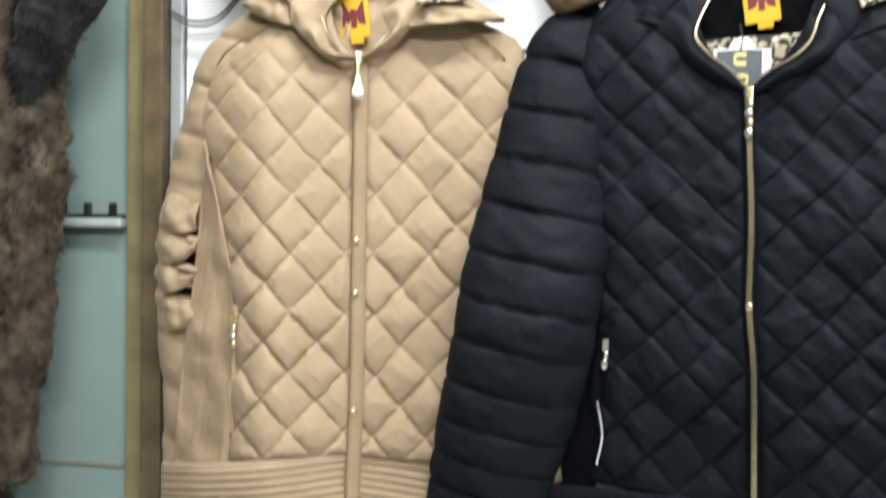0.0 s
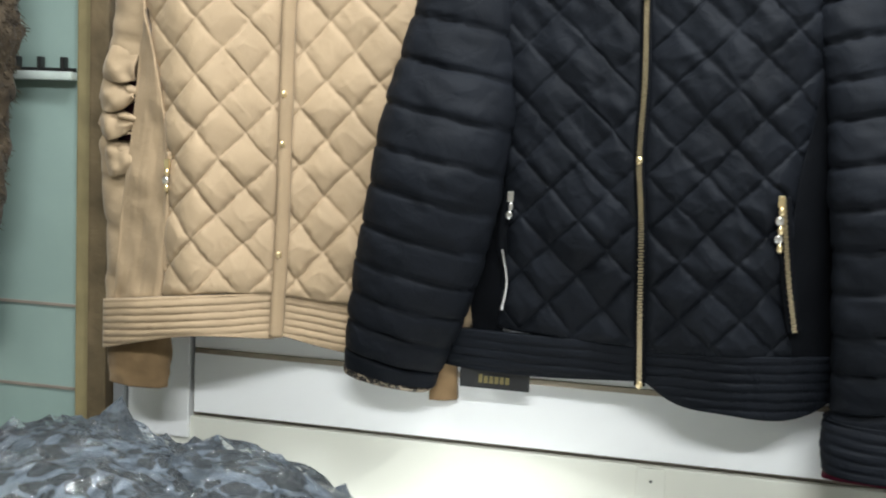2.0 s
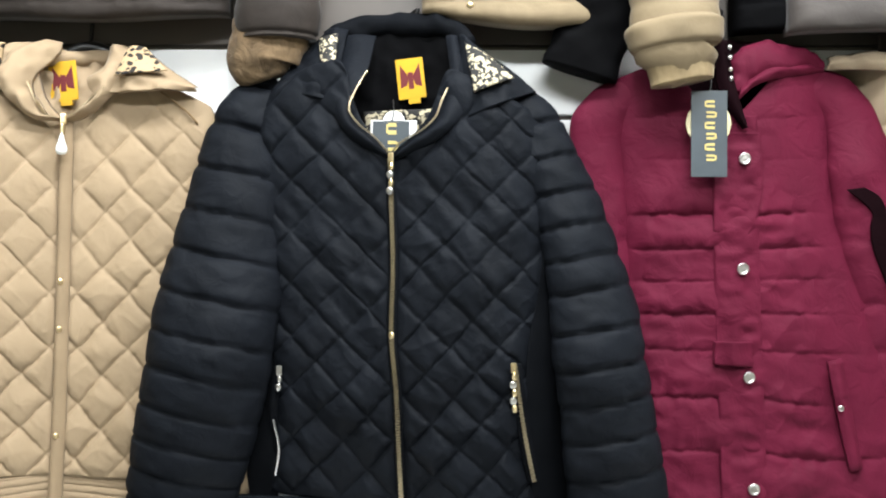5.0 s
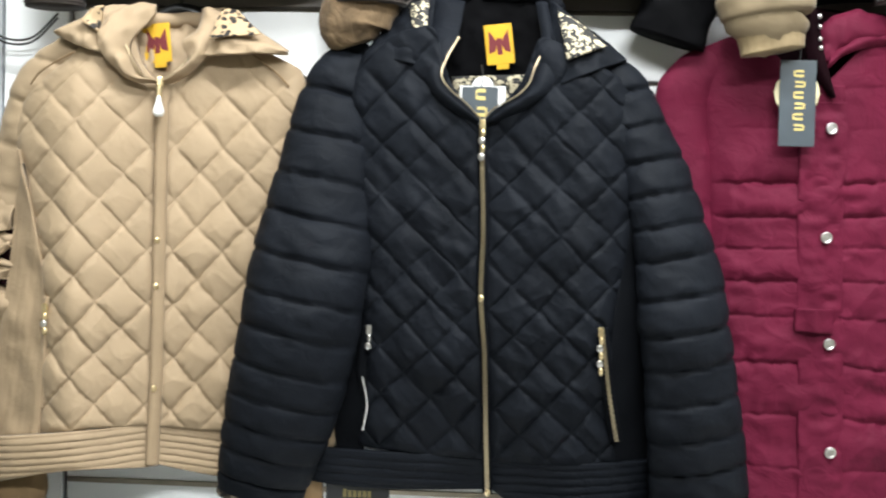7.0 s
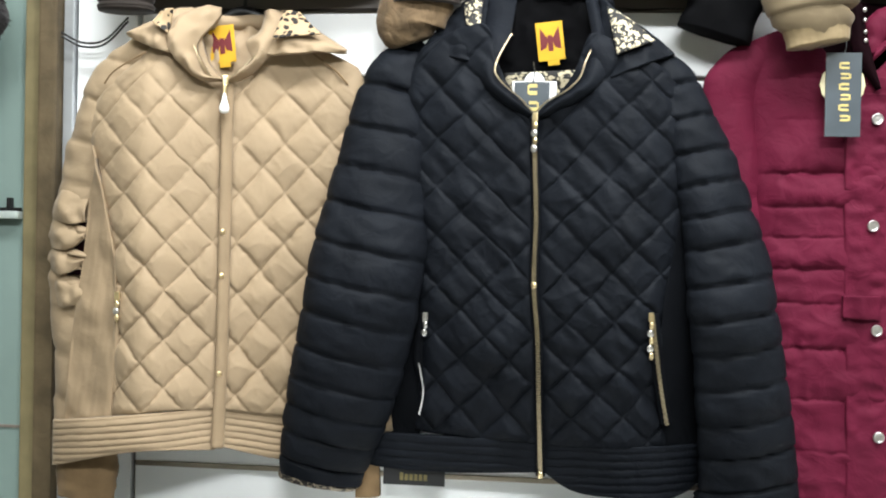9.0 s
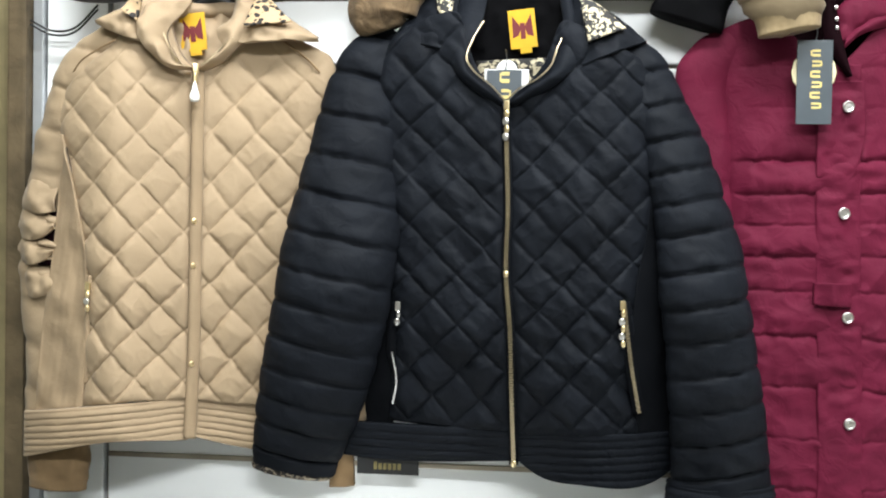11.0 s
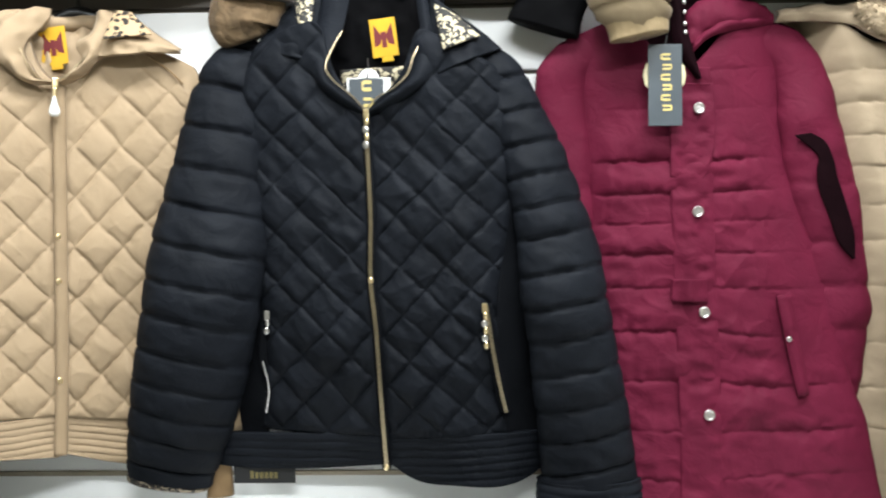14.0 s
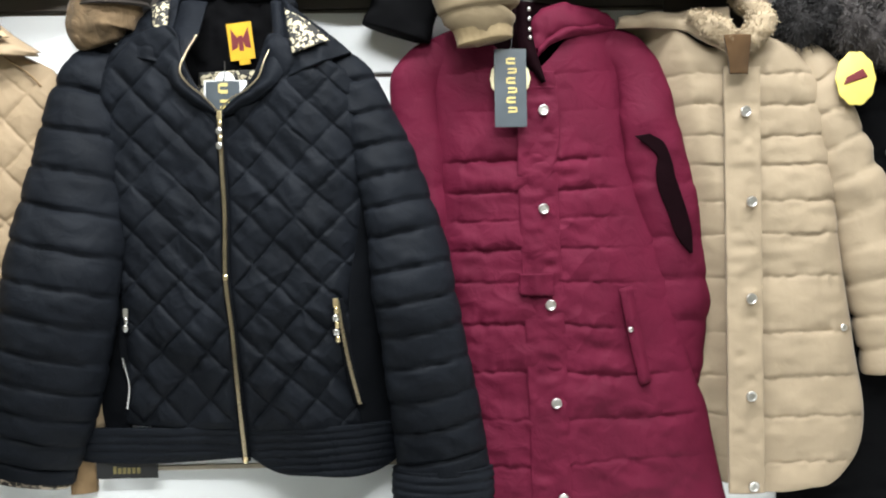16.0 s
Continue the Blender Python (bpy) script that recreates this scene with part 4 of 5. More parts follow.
    part("hood_fold", ruled("hood_fold", [(0.096, -0.132, 1.588), (0.092, -0.128, 1.618), (0.088, -0.105, 1.655), (0.082, -0.075, 1.705)], [(0.182, -0.104, 1.626), (0.170, -0.100, 1.638), (0.150, -0.095, 1.655), (0.095, -0.070, 1.700)], NAVY, 0.014, 0.012, 40, 30, 0.004), h)
    part("hood_back", tube("hood_back", [(-0.095, -0.060, 1.700, 0.014, 0.016), (-0.04, -0.045, 1.722, 0.016, 0.018), (0.06, -0.045, 1.722, 0.016, 0.018), (0.095, -0.060, 1.694, 0.012, 0.014)], NAVY_SIDE, lambda s, a, x, z: 0.004 * vnoise(x * 60, z * 60), 50, 24), h)
    part("hood_lining", ruled("hood_lining", [(-0.094, -0.128, 1.660), (-0.099, -0.108, 1.692)], [(-0.075, -0.136, 1.648), (-0.074, -0.112, 1.698)], SPOT_PALE, 0.003, 0.004, 20, 16, 0.001), h, "pale leopard-print lining")
    part("hood_lining", ruled("hood_lining", [(0.104, -0.142, 1.618), (0.091, -0.122, 1.684)], [(0.154, -0.122, 1.640), (0.128, -0.112, 1.666)], SPOT_PALE, 0.005, 0.004, 24, 20, 0.001), h, "pale leopard-print lining")
    part("toggle", bead("toggle", (0.106, -0.125, 1.600), 0.004, 0.004, 0.006, BLACK_PLASTIC), h)
    neck_label(j, 0.017, -0.062, 1.650, 7)
    pull(j, 0.000, -0.151, 1.538, 4)
    hanger(j, 0.01, 1.680, -0.022)
    p = part("pocket_zip", strip("pocket_zip", [(0.179, -0.118, 1.138), (0.170, -0.120, 1.19), (0.163, -0.122, 1.24), (0.158, -0.124, 1.285)], 0.008, NAVY_SIDE, 0.003, 50), j, "gold pocket zip")
    part("zip_teeth", teeth("zip_teeth", [(0.179, -0.122, 1.140), (0.170, -0.125, 1.19), (0.163, -0.127, 1.24), (0.158, -0.129, 1.283)], 0.0026, 0.003, BRASS), p)
    pull(j, 0.156, -0.128, 1.283, 5)
    p = part("pocket_zip", strip("pocket_zip", [(-0.148, -0.104, 1.138), (-0.144, -0.106, 1.18), (-0.150, -0.108, 1.215), (-0.142, -0.110, 1.275)], 0.008, NAVY_SIDE, 0.003, 50), j, "gold pocket zip")
    part("zip_teeth", teeth("zip_teeth", [(-0.147, -0.119, 1.140), (-0.142, -0.121, 1.172), (-0.148, -0.123, 1.208)], 0.0012, 0.0026, SILVER), p)
    pull(j, -0.141, -0.120, 1.274, 2, SILVER)
    settle(j, 0.066)
    swing(j, 0.035, [(-0.4, 0.0), (0.02, 0.0), (0.07, 0.5), (0.12, 1.0), (0.18, 1.0), (0.25, 0.5), (0.32, 0.2), (0.36, 0.2)], 1)
    return j


black_jacket()
swing_tag("swing_tag", "slate card tag with gold print in the black jacket's neck", -0.006, -0.085, 1.590, 0.0235, 0.030, 2, under=False)
backer = thing("tag_card", (0.0, -0.080, 1.55), "white card behind the slate tag", "card")
part("card", box("card", (-0.033, -0.082, 1.535), (0.027, -0.080, 1.592), PAPER, 0.0006), backer)
part("card_top", lathe("card_top", [(0.014, 0), (0.0145, 0.001), (0.013, 0.002), (0.0005, 0.002)], (-0.003, -0.080, 1.590), PAPER, 14), backer)


# ---- maroon long padded coat ----
def snaps(owner, places):
    for p in places:
        part("snap_button", lathe("snap_button", SNAP, p, SILVER), owner, "silver snap button")


def maroon_coat():
    j = thing("padded_coat", (0.46, -0.06, 0.95), "maroon long padded coat with silver snaps and hood", "coat", "jackets on the wall")
    lines = [0.90, 0.968, 1.038, 1.102, 1.167, 1.236, 1.297, 1.344, 1.387, 1.428, 1.473, 1.545, 1.60, 1.64, 1.70]
    roll = lambda x, z: (baffles(rows_of(z + 0.006 * vnoise(x * 9, z * 5), lines), x, z, 0.0085, 0.0030) * np.clip(0.75 + 0.6 * vnoise(x * 14, z * 20), 0.2, 1.2) + 0.0055 * vnoise(x * 16, z * 30) + 0.0025 * vnoise(x * 40 + z * 30, z * 60) + 0.0022 * (1 - np.abs(vnoise(x * 22 - z * 16 + 3, z * 24 + x * 10))) ** 4) * (1 - 0.75 * np.clip((z - 1.47) / 0.06, 0, 1)) * np.clip(np.maximum((1.22 - z) / 0.05, 1 - (np.abs(x - 0.43) - 0.105) / 0.03), 0.3, 1) * np.clip((right(z) - x) / 0.07, 0.12, 1)
    place = lambda z: at([(0.95, 0.448), (1.13, 0.445), (1.40, 0.436), (1.60, 0.432)], z)
    left = lambda z: at([(0.95, 0.228), (1.15, 0.262), (1.30, 0.280), (1.42, 0.296), (1.52, 0.291), (1.60, 0.286), (1.66, 0.280)], z)
    right = lambda z: at([(0.95, 0.716), (1.00, 0.704), (1.07, 0.690), (1.12, 0.680), (1.15, 0.667), (1.22, 0.650), (1.27, 0.645), (1.33, 0.624), (1.36, 0.616), (1.425, 0.588), (1.473, 0.572), (1.53, 0.564), (1.60, 0.562), (1.66, 0.566)], z)
    bow = lambda u, z: -0.055 - 0.05 * np.sqrt(np.clip(np.sin(np.pi * np.clip(u, 0, 1)), 0, 1)) + 0 * z
    part("body", cloth("body", left, right, lambda u: at([(0, 1.652), (0.2, 1.666), (0.5, 1.60), (0.8, 1.668), (0.93, 1.660), (1, 1.650)], u), lambda u: at([(0, 0.957), (0.5, 0.962), (1, 0.972)], u), bow, MAROON, roll, fade=4.0), j)
    flap = lambda x, z: 0.005 * vnoise(x * 30, z * 34) + 0.003 * vnoise(x * 60, z * 90)
    part("placket", cloth("placket", lambda z: place(z) - 0.030, lambda z: place(z) + 0.027, const(1.60), const(0.955), lambda u, z: -0.112 - 0.004 * np.sin(np.pi * u), MAROON, flap), j, "plain maroon button placket")
    snaps(j, [(0.442, -0.122, 1.544), (0.440, -0.122, 1.404), (0.448, -0.121, 1.267), (0.454, -0.121, 1.127), (0.462, -0.121, 0.990)])
    sl = lambda s, a, x, z: baffles(rows_of(z, [1.0, 1.08, 1.16, 1.24, 1.30, 1.36, 1.44, 1.7]), x, z, 0.006, 0.0018) * (0.2 + 0.8 * np.abs(np.sin(a))) * np.clip((1.60 - z) / 0.1, 0.2, 1) + 0.004 * vnoise(x * 30, z * 30)
    part("sleeve", tube("sleeve", [(0.490, -0.062, 1.648, 0.012, 0.010), (0.552, -0.062, 1.637, 0.027, 0.020), (0.588, -0.060, 1.602, 0.037, 0.030), (0.600, -0.060, 1.540, 0.040, 0.034), (0.612, -0.058, 1.480, 0.043, 0.036), (0.628, -0.054, 1.410, 0.047, 0.036), (0.640, -0.046, 1.340, 0.045, 0.034), (0.645, -0.040, 1.260, 0.046, 0.032), (0.640, -0.030, 1.180, 0.042, 0.022), (0.640, -0.026, 1.100, 0.030, 0.014)], MAROON, sl, 150, 44), j)
    part("sleeve", tube("sleeve", [(0.350, -0.060, 1.644, 0.012, 0.010), (0.300, -0.058, 1.629, 0.026, 0.016), (0.266, -0.052, 1.598, 0.036, 0.024), (0.266, -0.048, 1.52, 0.036, 0.028), (0.270, -0.045, 1.40, 0.042, 0.036), (0.270, -0.040, 1.2, 0.034, 0.030), (0.275, -0.035, 1.02, 0.034, 0.026)], MAROON, sl, 130, 40), j)
    # Dark sheet laid over the sleeve to draw the gap's shadow.
    part("inner_lining", ruled("inner_lining", [(0.655, -0.092, 1.337), (0.635, -0.096, 1.361), (0.623, -0.099, 1.393), (0.608, -0.102, 1.432), (0.605, -0.102, 1.458), (0.606, -0.102, 1.480), (0.575, -0.102, 1.507)], [(0.659, -0.092, 1.337), (0.656, -0.096, 1.376), (0.642, -0.099, 1.422), (0.633, -0.102, 1.448), (0.628, -0.102, 1.471), (0.617, -0.102, 1.497), (0.597, -0.102, 1.510)], SHADOW_MAROON, 0.0, 0.004, 16, 60, 0.0012), j, "dark sheet standing in for the shadow in the sleeve gap")
    pk = part("pocket_flap", ruled("pocket_flap", [(0.576, -0.112, 1.150), (0.560, -0.114, 1.22), (0.547, -0.116, 1.288)], [(0.593, -0.106, 1.154), (0.580, -0.110, 1.22), (0.566, -0.112, 1.292)], MAROON, 0.007, 0.008), j, "slanted maroon pocket welt")
    part("pocket_snap", lathe("pocket_snap", [(0.004, 0), (0.004, 0.001), (0.003, 0.002), (0.0005, 0.002)], (0.562, -0.122, 1.230), SILVER, 12), pk)
    # Neck: folded hood, open collar.
    part("hood", tube("hood", [(0.430, -0.105, 1.632, 0.010, 0.012), (0.448, -0.100, 1.662, 0.024, 0.022), (0.482, -0.088, 1.676, 0.026, 0.026), (0.520, -0.075, 1.675, 0.020, 0.022), (0.548, -0.065, 1.668, 0.010, 0.012)], MAROON, lambda s, a, x, z: 0.005 * vnoise(x * 34, z * 60) + 0.002 * vnoise(x * 90, z * 90), 110, 48), j)
    part("hood_fold", ruled("hood_fold", [(0.433, -0.116, 1.617), (0.456, -0.116, 1.638), (0.490, -0.106, 1.650), (0.528, -0.088, 1.657), (0.552, -0.072, 1.661)], [(0.440, -0.104, 1.644), (0.470, -0.104, 1.664), (0.500, -0.098, 1.672), (0.530, -0.082, 1.674), (0.552, -0.066, 1.671)], MAROON, 0.012, 0.006, 24, 50, 0.005), j)
    # Collar wedge and neck lining: the neck's shadow is in their dark colour.
    part("collar", ruled("collar", [(0.440, -0.124, 1.582), (0.409, -0.122, 1.632), (0.408, -0.095, 1.70)], [(0.446, -0.124, 1.584), (0.430, -0.122, 1.640), (0.424, -0.095, 1.70)], SHADOW_MAROON, 0.008, 0.006), j)
    part("neck_lining", ruled("neck_lining", [(0.335, -0.045, 1.60), (0.335, -0.040, 1.72)], [(0.52, -0.05, 1.575), (0.52, -0.045, 1.70)], SHADOW_MAROON, 0.0, 0.004), j)
    for z in (1.646, 1.658, 1.674, 1.688):
        part("collar_snap", bead("collar_snap", (0.424, -0.128 + (z - 1.646) * 0.3, z), 0.0028, 0.002, 0.0034, SILVER), j, "silver collar fitting")
    part("placket_flap", cloth("placket_flap", const(0.404), lambda z: at([(1.43, 0.440), (1.47, 0.458), (1.6, 0.462)], z), const(1.578), lambda u: at([(0, 1.452), (1, 1.438)], u), lambda u, z: -0.117 + 0 * z, MAROON, flap, 0.004), j)
    part("waist_tab", ruled("waist_tab", [(0.404, -0.122, 1.283), (0.404, -0.124, 1.312)], [(0.452, -0.122, 1.280), (0.452, -0.124, 1.312)], MAROON, 0.008, 0.008, 24, 16, 0.005), j, "folded maroon waist tab")
    hanger(j, 0.42, 1.680, -0.014, 0.10)
    for ob in j.children_recursive:
        ob.data.transform(Matrix.Translation((0.003, 0, 0)) @ Matrix.Diagonal((1, 0.70, 1, 1)))


maroon_coat()
swing_tag("swing_tag", "slate card tag with gold print on the maroon coat", 0.397, -0.100, 1.628, 0.0225, 0.0545, 6)


# ---- beige long padded coat ----
def beige_coat():
    j = thing("padded_coat", (0.74, -0.05, 0.99), "beige long padded coat with fur collar and silver snaps", "coat", "jackets on the wall")
    lines = [0.93, 0.985, 1.034, 1.099, 1.156, 1.220, 1.301, 1.362, 1.410, 1.462, 1.503, 1.547, 1.591, 1.66]
    roll = lambda x, z: baffles(rows_of(z + 0.004 * vnoise(x * 12, z * 6), lines), x, z, 0.0034, 0.0016, 0.0010) + 0.003 * vnoise(x * 20, z * 26)
    left = lambda z: at([(0.98, 0.672), (1.1, 0.660), (1.2, 0.645), (1.4, 0.610), (1.55, 0.570), (1.62, 0.556), (1.66, 0.56)], z)
    right = lambda z: at([(0.98, 0.874), (1.06, 0.910), (1.20, 0.900), (1.32, 0.884), (1.44, 0.873), (1.54, 0.862), (1.60, 0.846), (1.64, 0.805), (1.66, 0.78)], z)
    rise = lambda u: np.clip((u - 0.12) / 0.24, 0, 1) ** 2 * (3 - 2 * np.clip((u - 0.12) / 0.24, 0, 1))
    bow = lambda u, z: -0.014 - 0.022 * u - 0.056 * rise(u) * np.sqrt(np.clip(1 - np.clip(2 * u - 1, 0, 1) ** 4 * 0.9, 0, 1)) + 0 * z
    part("body", cloth("body", left, right, lambda u: at([(0, 1.668), (0.3, 1.674), (0.5, 1.630), (0.7, 1.656), (1, 1.634)], u), lambda u: at([(0, 0.998), (0.7, 0.996), (0.9, 1.010), (1, 1.045)], u), bow, CREAM, roll), j)
    flap = lambda x, z: 0.0025 * vnoise(x * 30, z * 40) + 0.0015 * vnoise(x * 60, z * 90)
    part("placket", cloth("placket", const(0.701), const(0.752), const(1.60), const(0.994), lambda u, z: -0.096 - 0.003 * np.sin(np.pi * u), CREAM, flap, 0.006), j, "plain beige button placket")
    snaps(j, [(0.728, -0.104, 1.536), (0.735, -0.104, 1.409), (0.733, -0.104, 1.272), (0.731, -0.104, 1.134), (0.733, -0.104, 1.006)])
    side = lambda x, z: 0.002 * vnoise(x * 30, z * 20)
    part("side_panel", cloth("side_panel", lambda z: right(z) - 0.045, lambda z: right(z) + 0.003, const(1.56), const(1.05), lambda u, z: -0.078 + 0.030 * u ** 2, CREAM, side), j, "plain beige side panel")
    part("pocket_snap", lathe("pocket_snap", [(0.005, 0), (0.005, 0.0015), (0.003, 0.002), (0.0005, 0.002)], (0.876, -0.078, 1.226), SILVER, 12), j)
    sl = lambda s, a, x, z: baffles((s + 0.12 * x) / 0.052, x, z, 0.0032, 0.0015) + 0.004 * vnoise(x * 30, z * 30)
    part("sleeve", tube("sleeve", [(0.765, -0.045, 1.630, 0.013, 0.010), (0.822, -0.046, 1.622, 0.024, 0.018), (0.856, -0.044, 1.590, 0.036, 0.032), (0.870, -0.043, 1.53, 0.037, 0.036), (0.900, -0.045, 1.45, 0.043, 0.040), (0.934, -0.050, 1.33, 0.048, 0.042), (0.952, -0.052, 1.24, 0.046, 0.040), (0.962, -0.052, 1.16, 0.042, 0.036)], CREAM, sl, 150, 44), j)
    part("hood", ruled("hood", [(0.556, -0.060, 1.664), (0.605, -0.078, 1.661), (0.648, -0.092, 1.653), (0.676, -0.102, 1.634), (0.708, -0.104, 1.621)], [(0.562, -0.050, 1.682), (0.609, -0.055, 1.688), (0.650, -0.062, 1.687), (0.683, -0.068, 1.690), (0.714, -0.075, 1.690)], CREAM, 0.016, 0.008, 50, 60, 0.006), j, "folded-down beige hood")
    for pts in ([(0.650, -0.098, 1.672, 0.009, 0.010), (0.676, -0.106, 1.660, 0.016, 0.015), (0.704, -0.110, 1.640, 0.014, 0.014), (0.716, -0.110, 1.626, 0.008, 0.010)], [(0.714, -0.108, 1.630, 0.008, 0.010), (0.738, -0.106, 1.642, 0.018, 0.018), (0.751, -0.100, 1.664, 0.019, 0.020), (0.746, -0.085, 1.690, 0.019, 0.020), (0.736, -0.060, 1.715, 0.018, 0.018)]):
        collar = part("collar", tube("collar", pts, FUR_CREAM, fur(0.004, 60), 60, 36), j, "short cream fur collar")
        pile(collar, 2600, 0.0040, FUR_CREAM, 5, 0.7)
    part("neck_lining", ruled("neck_lining", [(0.630, -0.045, 1.62), (0.630, -0.040, 1.72)], [(0.760, -0.045, 1.62), (0.760, -0.040, 1.72)], BROWN, 0.0, 0.004), j, "dark brown neck lining")
    part("neck_tab", ruled("neck_tab", [(0.701, -0.122, 1.586), (0.698, -0.124, 1.610), (0.692, -0.126, 1.640)], [(0.726, -0.122, 1.586), (0.728, -0.124, 1.610), (0.730, -0.126, 1.640)], BROWN_TAB, 0.003, 0.004), j, "brown tab below the collar")
    hanger(j, 0.72, 1.670, -0.016, 0.08)


beige_coat()

dark = thing("dark_coat", (1.0, -0.01, 0.80), "black coat hanging behind the beige coat", "coat")
part("body", cloth("body", const(0.80), const(1.20), lambda u: 1.66 + 0 * u, const(0.86), lambda u, z: -0.012 - 0.02 * np.sin(np.pi * u), BLACK, lambda x, z: baffles(z / 0.07, x, z, 0.005), thick=0.006, step=0.006), dark)
part("fur_collar", tube("fur_collar", [(0.79, -0.050, 1.70, 0.035, 0.03), (0.83, -0.055, 1.675, 0.04, 0.032), (0.88, -0.050, 1.68, 0.035, 0.03)], FUR_BLACK, fur(0.008, 60), 40, 32), dark, "black fur collar")
part("fur_hood", tube("fur_hood", [(0.88, -0.060, 1.68, 0.035, 0.03), (0.93, -0.065, 1.655, 0.045, 0.035), (1.02, -0.055, 1.66, 0.045, 0.035)], fabric("grey_fur", (0.06, 0.052, 0.05), 0.95, 0.5, 1.4, 300, 1.0), fur(0.008, 60), 40, 32), dark, "dark grey fur trim")
for ob in [o for o in dark.children if o.name.startswith("fur")]:
    pile(ob, 2500, 0.012, ob.data.materials[0], 21)
for z in (1.48, 1.02):
    part("snap_button", lathe("snap_button", SNAP, (0.965, -0.040, z), SILVER), dark)
disc = thing("round_tag", (0.898, -0.09, 1.545), "round scalloped yellow tag with a red emblem", "swing tag")
me = lathe("card", [(0.030, 0), (0.030, 0.001), (0.029, 0.0015), (0.0005, 0.0015)], (0.0, -0.092, 0.0), LEMON, 60)
for i, v in enumerate(me.vertices):
    k = 1 + 0.03 * math.cos(10 * math.atan2(v.co.z, v.co.x))
    v.co = (0.891 + v.co.x * 0.95 * k, v.co.y, 1.582 + v.co.z * 1.28 * k)
part("card", me, disc)
part("emblem", ruled("emblem", [(0.873, -0.0945, 1.573), (0.877, -0.0945, 1.584)], [(0.908, -0.0945, 1.584), (0.901, -0.0945, 1.596)], RED, 0.0, 0.0008, 8, 6, 0), disc, "red emblem")
part("string", tube("string", [(0.891, -0.092, 1.618, 0.0008, 0.0008), (0.895, -0.08, 1.635, 0.0008, 0.0008), (0.89, -0.06, 1.66, 0.0008, 0.0008)], BLACK_PLASTIC, None, 12, 6), disc)


# ---- hems and cuffs of the row above ----
def hem(owner, name, x0, x1, z0, z1, y, material, pitch=0.05, high=0.006, sag=(0, 0, 0)):
    low = lambda u: at([(0, z0 + sag[0]), (0.5, z0 + sag[1]), (1, z0 + sag[2])], u)
    return part(name, cloth(name, const(x0), const(x1), const(z1), low, lambda u, z: y - 0.03 * np.sqrt(np.clip(np.sin(np.pi * np.clip(u, 0, 1)), 0, 1)), material, lambda x, z: baffles(z / pitch, x, z, high, 0.002) + 0.004 * vnoise(x * 25, z * 25), thick=0.03, step=0.005), owner)


def arm(owner, name, x, z0, r, y, material, z1=2.15, relief=None):
    return part(name, tube(name, [(x, y, z1, r, r * 0.7), (x, y, (z0 + z1) / 2, r * 1.05, r * 0.75), (x, y, z0 + 0.03, r, r * 0.7), (x, y, z0, r * 0.92, r * 0.62)], material, relief or (lambda s, a, u, w: baffles(s / 0.045, u, w, 0.004, 0.001)), 70, 32), owner)


up = thing("brown_jacket", (-0.38, -0.07, 1.69), "dark brown padded jacket hanging in the row above", "jacket", "jackets of the upper row")
hem(up, "body", -0.56, -0.23, 1.735, 2.15, -0.05, BROWN, sag=(0.0, -0.008, 0.004))
arm(up, "sleeve", -0.585, 1.690, 0.040, -0.075, BROWN)
arm(up, "sleeve", -0.155, 1.695, 0.052, -0.085, BROWN)
part("cuff", tube("cuff", [(-0.165, -0.080, 1.712, 0.050, 0.030), (-0.172, -0.082, 1.684, 0.050, 0.030), (-0.176, -0.082, 1.664, 0.044, 0.028), (-0.170, -0.080, 1.644, 0.024, 0.020)], FUR_TAN, fur(0.004, 60), 24, 28), up, "tan fur cuff")

up2 = thing("beige_jacket", (0.19, -0.07, 1.71), "beige padded jacket hanging in the row above", "jacket", "jackets of the upper row")
hem(up2, "body", 0.03, 0.290, 1.722, 2.15, -0.055, SAND, sag=(0.016, -0.006, 0.002))
part("snap_button", bead("snap_button", (0.095, -0.108, 1.735), 0.005, 0.003, 0.005, GOLD), up2)
part("sleeve", tube("sleeve", [(0.350, -0.105, 2.15, 0.052, 0.040), (0.350, -0.105, 1.85, 0.054, 0.042), (0.352, -0.110, 1.70, 0.053, 0.042), (0.354, -0.110, 1.684, 0.050, 0.040)], SAND, lambda s, a, x, z: baffles(s / 0.06, x, z, 0.003, 0.001), 60, 32), up2)
part("cuff_fold", tube("cuff_fold", [(0.349, -0.112, 1.712, 0.052, 0.042), (0.350, -0.112, 1.704, 0.060, 0.048), (0.353, -0.112, 1.684, 0.059, 0.047), (0.354, -0.112, 1.677, 0.051, 0.040)], SAND, lambda s, a, x, z: 0.004 * vnoise(x * 40, z * 50), 24, 40), up2, "thick folded sleeve end")
part("cuff", tube("cuff", [(0.352, -0.110, 1.694, 0.044, 0.034), (0.357, -0.110, 1.660, 0.042, 0.032), (0.361, -0.110, 1.636, 0.039, 0.028)], fabric("beige_rib_cuff", (0.27, 0.20, 0.11), 0.8), lambda s, a, x, z: 0.0005 * np.sin(a * 22) + 0.003 * vnoise(x * 40, z * 50), 24, 66), up2, "ribbed beige cuff")

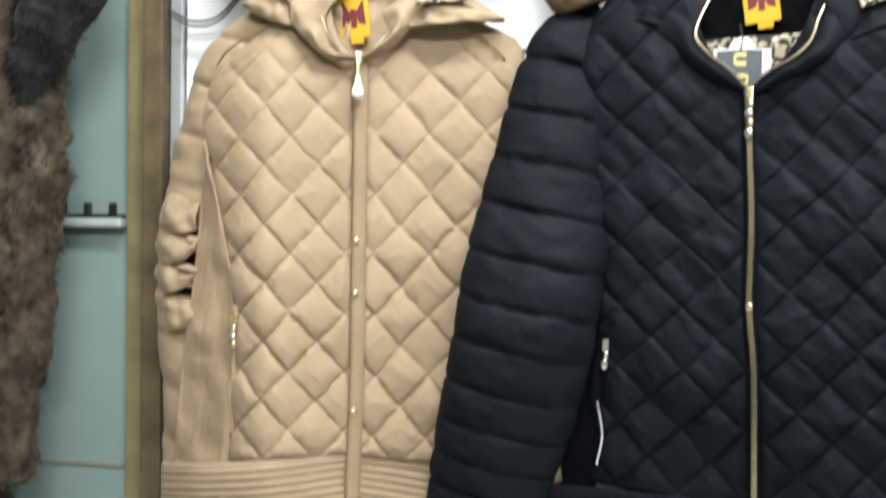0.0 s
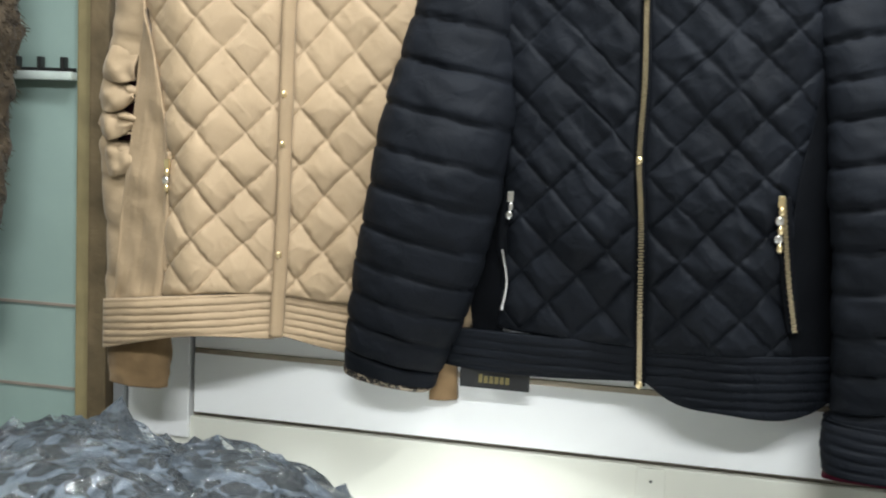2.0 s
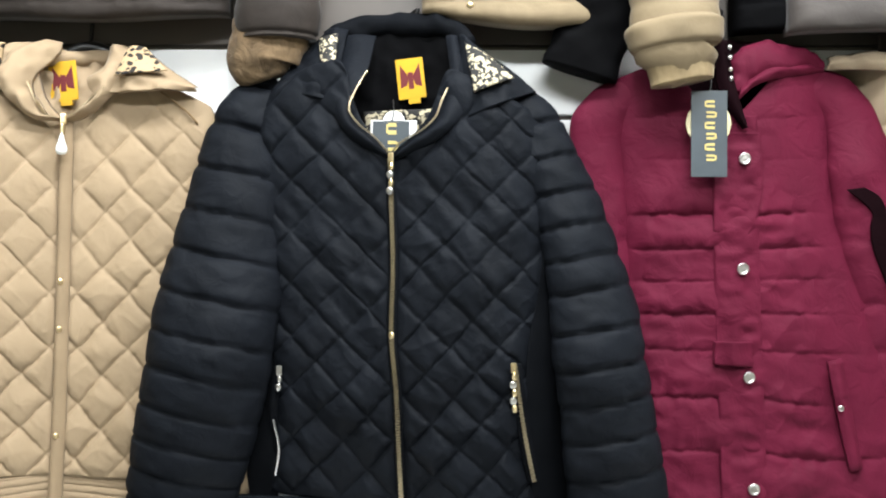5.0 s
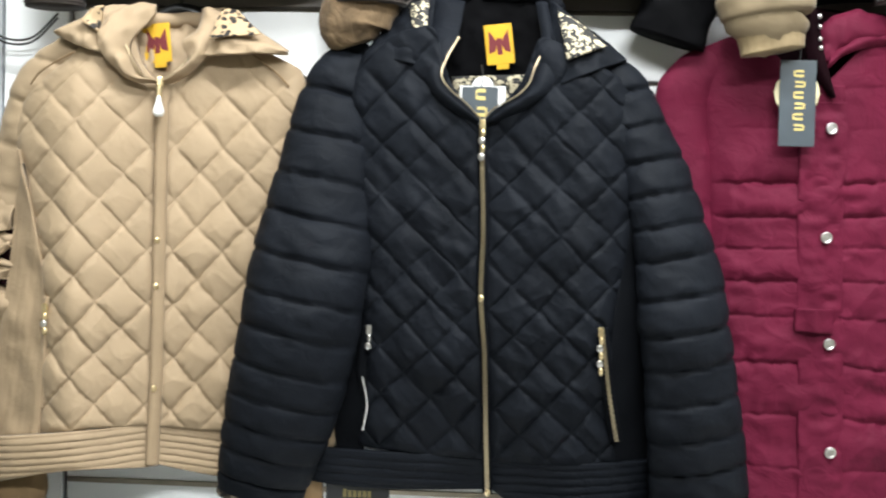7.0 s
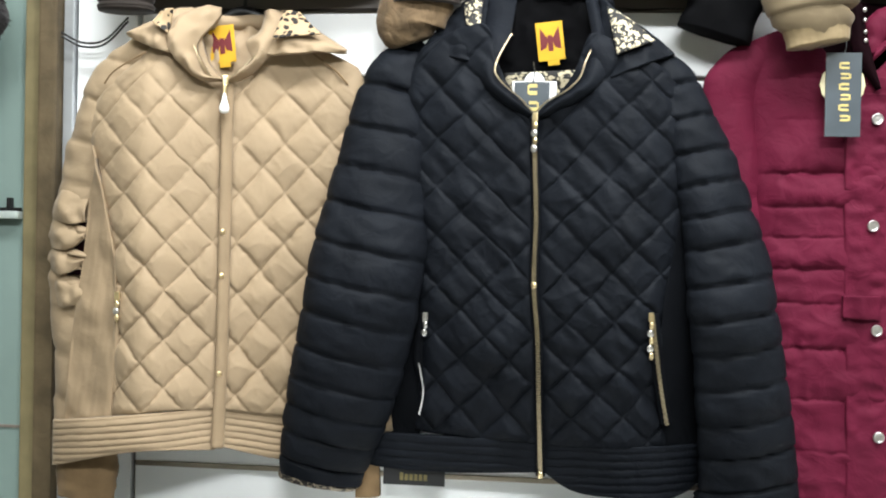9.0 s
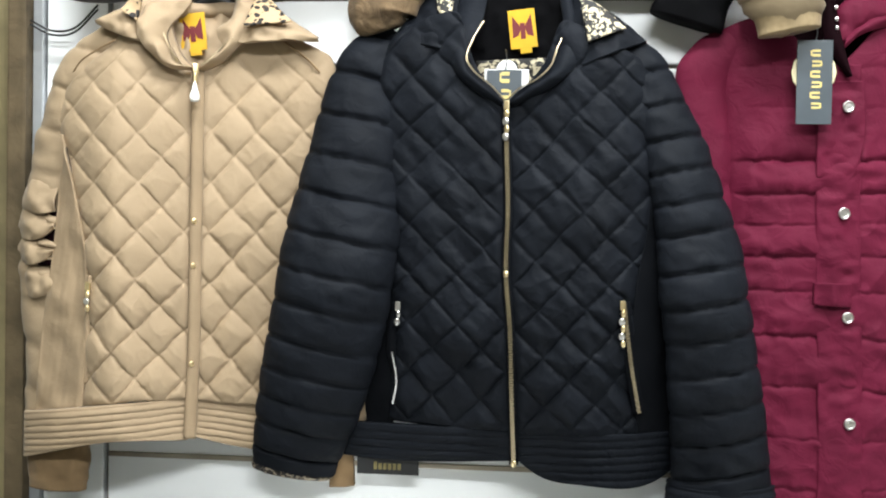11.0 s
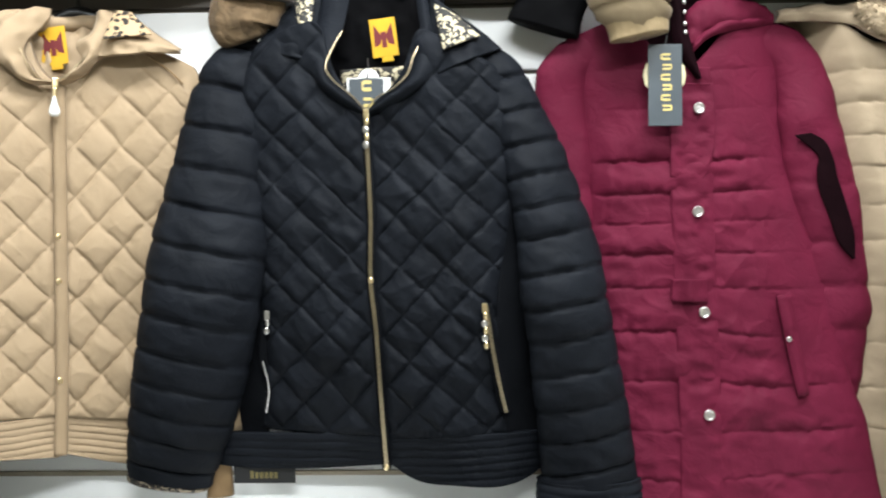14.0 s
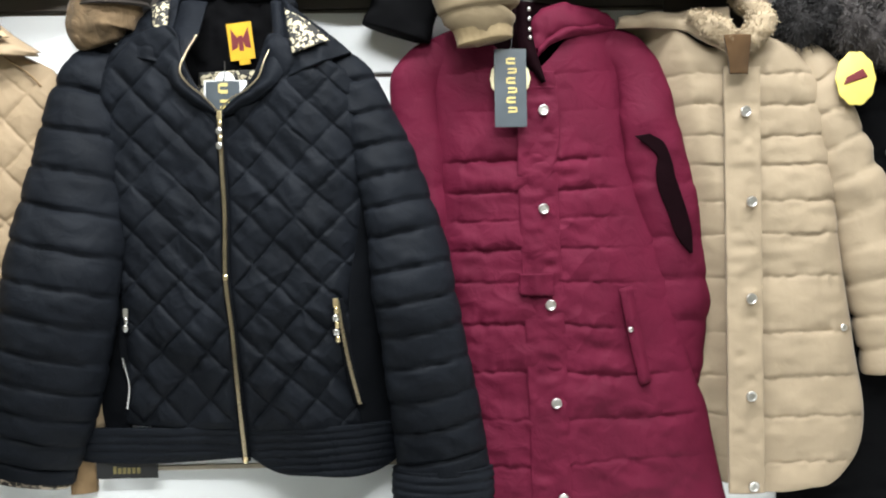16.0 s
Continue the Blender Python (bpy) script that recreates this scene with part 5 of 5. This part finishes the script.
up3 = thing("black_jacket", (0.23, -0.06, 1.645), "black jacket sleeve hanging in the row above", "jacket", "jackets of the upper row")
part("sleeve", tube("sleeve", [(0.262, -0.050, 2.15, 0.050, 0.034), (0.262, -0.050, 1.85, 0.050, 0.034), (0.258, -0.050, 1.73, 0.052, 0.032), (0.246, -0.050, 1.680, 0.051, 0.032), (0.240, -0.050, 1.660, 0.048, 0.028)], BLACK, lambda s, a, x, z: 0.006 * vnoise(x * 36, z * 40) + 0.002 * vnoise(x * 90, z * 60), 70, 40), up3)
hem(up3, "body", 0.44, 0.68, 1.715, 2.15, -0.045, BLACK)
up4 = thing("grey_jacket", (0.6, -0.05, 1.70), "dark grey padded jacket hanging in the row above", "jacket", "jackets of the upper row")
hem(up4, "body", 0.50, 0.78, 1.705, 2.15, -0.09, fabric("grey_cloth", (0.07, 0.06, 0.055), 0.7))

cable = thing("black_cable", (-0.66, -0.01, 1.64), "thin black cable loop beside the tan jacket", "cable")
for k in (0, 0.006):
    part("strand", tube("strand", [(-0.70, -0.035, 1.662 + k, 0.0016, 0.0016), (-0.67, -0.030, 1.648 + k, 0.0016, 0.0016), (-0.635, -0.030, 1.652 + k, 0.0016, 0.0016), (-0.60, -0.030, 1.685 + k, 0.0016, 0.0016)], BLACK_PLASTIC, None, 40, 8), cable)

small = thing("hem_tag", (-0.16, -0.035, 1.026), "black card strip with gold print below the black jacket", "swing tag")
part("card", box("card", (-0.206, -0.042, 1.025), (-0.118, -0.040, 1.070), plain("black_card", (0.008, 0.008, 0.009), 0.5), 0.0006), small)
DULL = plain("dull_gold_print", (0.16, 0.13, 0.045), rough=0.5)
for i in range(6):
    x = -0.182 + i * 0.0068
    part("print_bar", box("print_bar", (x, -0.0432, 1.032), (x + 0.0048, -0.0418, 1.041 if i else 1.043), DULL, 0.0004), small)

# ---- counter with clothes packed in clear film ----
counter = thing("low_counter", (0, -0.25, 0.0), "low white counter along the display wall", "counter")
part("top", box("top", (-1.6, -0.50, 0.80), (1.9, 0.002, 0.83), WHITE, 0.003), counter)
part("front", box("front", (-1.6, -0.48, 0.0), (1.9, -0.46, 0.799), WHITE, 0.002), counter)


def packed(x, y, z, sx, sy, sz, seed, label, peak=0.0):
    """A heap of folded clothes in crumpled clear film."""
    t = thing("packed_clothes", (x, y, z), label, "packed clothes", "packed clothes on the counter")
    n, m = 150, 80
    u, v = np.meshgrid(np.linspace(-1, 1, n), np.linspace(-1, 1, m), indexing="ij")
    dome = np.clip(1 - np.abs(u) ** 3.2, 0, 1) ** 0.6 * np.clip(1 - np.abs(v) ** 4, 0, 1) ** 0.5
    fold = 0.22 * vnoise(u * 2.6 + seed, v * 2.0 + seed) + 0.10 * vnoise(u * 6 + seed, v * 5) + 0.02 * vnoise(u * 14, v * 12 + seed)
    h = np.clip(dome * (0.85 + fold), 0, 2)
    p = np.stack([x + u * sx, y + v * sy, z + sz * h], -1)
    inner = np.stack([p[..., 0], p[..., 1], p[..., 2]], -1)
    v0 = np.vstack([inner.reshape(-1, 3), np.stack([p[..., 0], p[..., 1], 0 * h + z - 0.001], -1).reshape(-1, 3)])
    part("folded_clothes", mesh("folded_clothes", v0, [*quads(n, m), *quads(n, m, n * m)[:, ::-1]], PACKED), t, "dark patterned folded clothes")
    k = np.random.RandomState(seed)
    step = 3
    q = p[::step, ::step].copy()
    q += k.normal(0, 0.0026, q.shape)
    a, b = u[::step, ::step], v[::step, ::step]
    wrap = (1 - np.abs(vnoise(a * 5 + b * 4 + seed, b * 4 - a * 2))) ** 6 + 0.6 * (1 - np.abs(vnoise(a * 11 - b * 6 + seed, b * 9 + a * 4))) ** 6
    q[..., 2] += 0.004 + 0.016 * wrap * dome[::step, ::step]
    q[..., 2] += peak * np.exp(-((a + 0.08) / 0.06) ** 2 - ((b - 0.3) / 0.14) ** 2)
    part("film", mesh("film", q.reshape(-1, 3), quads(*q.shape[:2]), PLASTIC, False), t, "crumpled clear plastic film")
    return t


packed(-0.58, -0.22, 0.831, 0.30, 0.17, 0.115, 3, "dark grey clothes packed in shiny clear plastic", 0.045)
packed(0.17, -0.20, 0.831, 0.24, 0.16, 0.085, 11, "black and grey clothes packed in clear plastic")
packed(-0.98, -0.24, 0.831, 0.20, 0.18, 0.10, 17, "blue-grey clothes packed in shiny clear plastic")
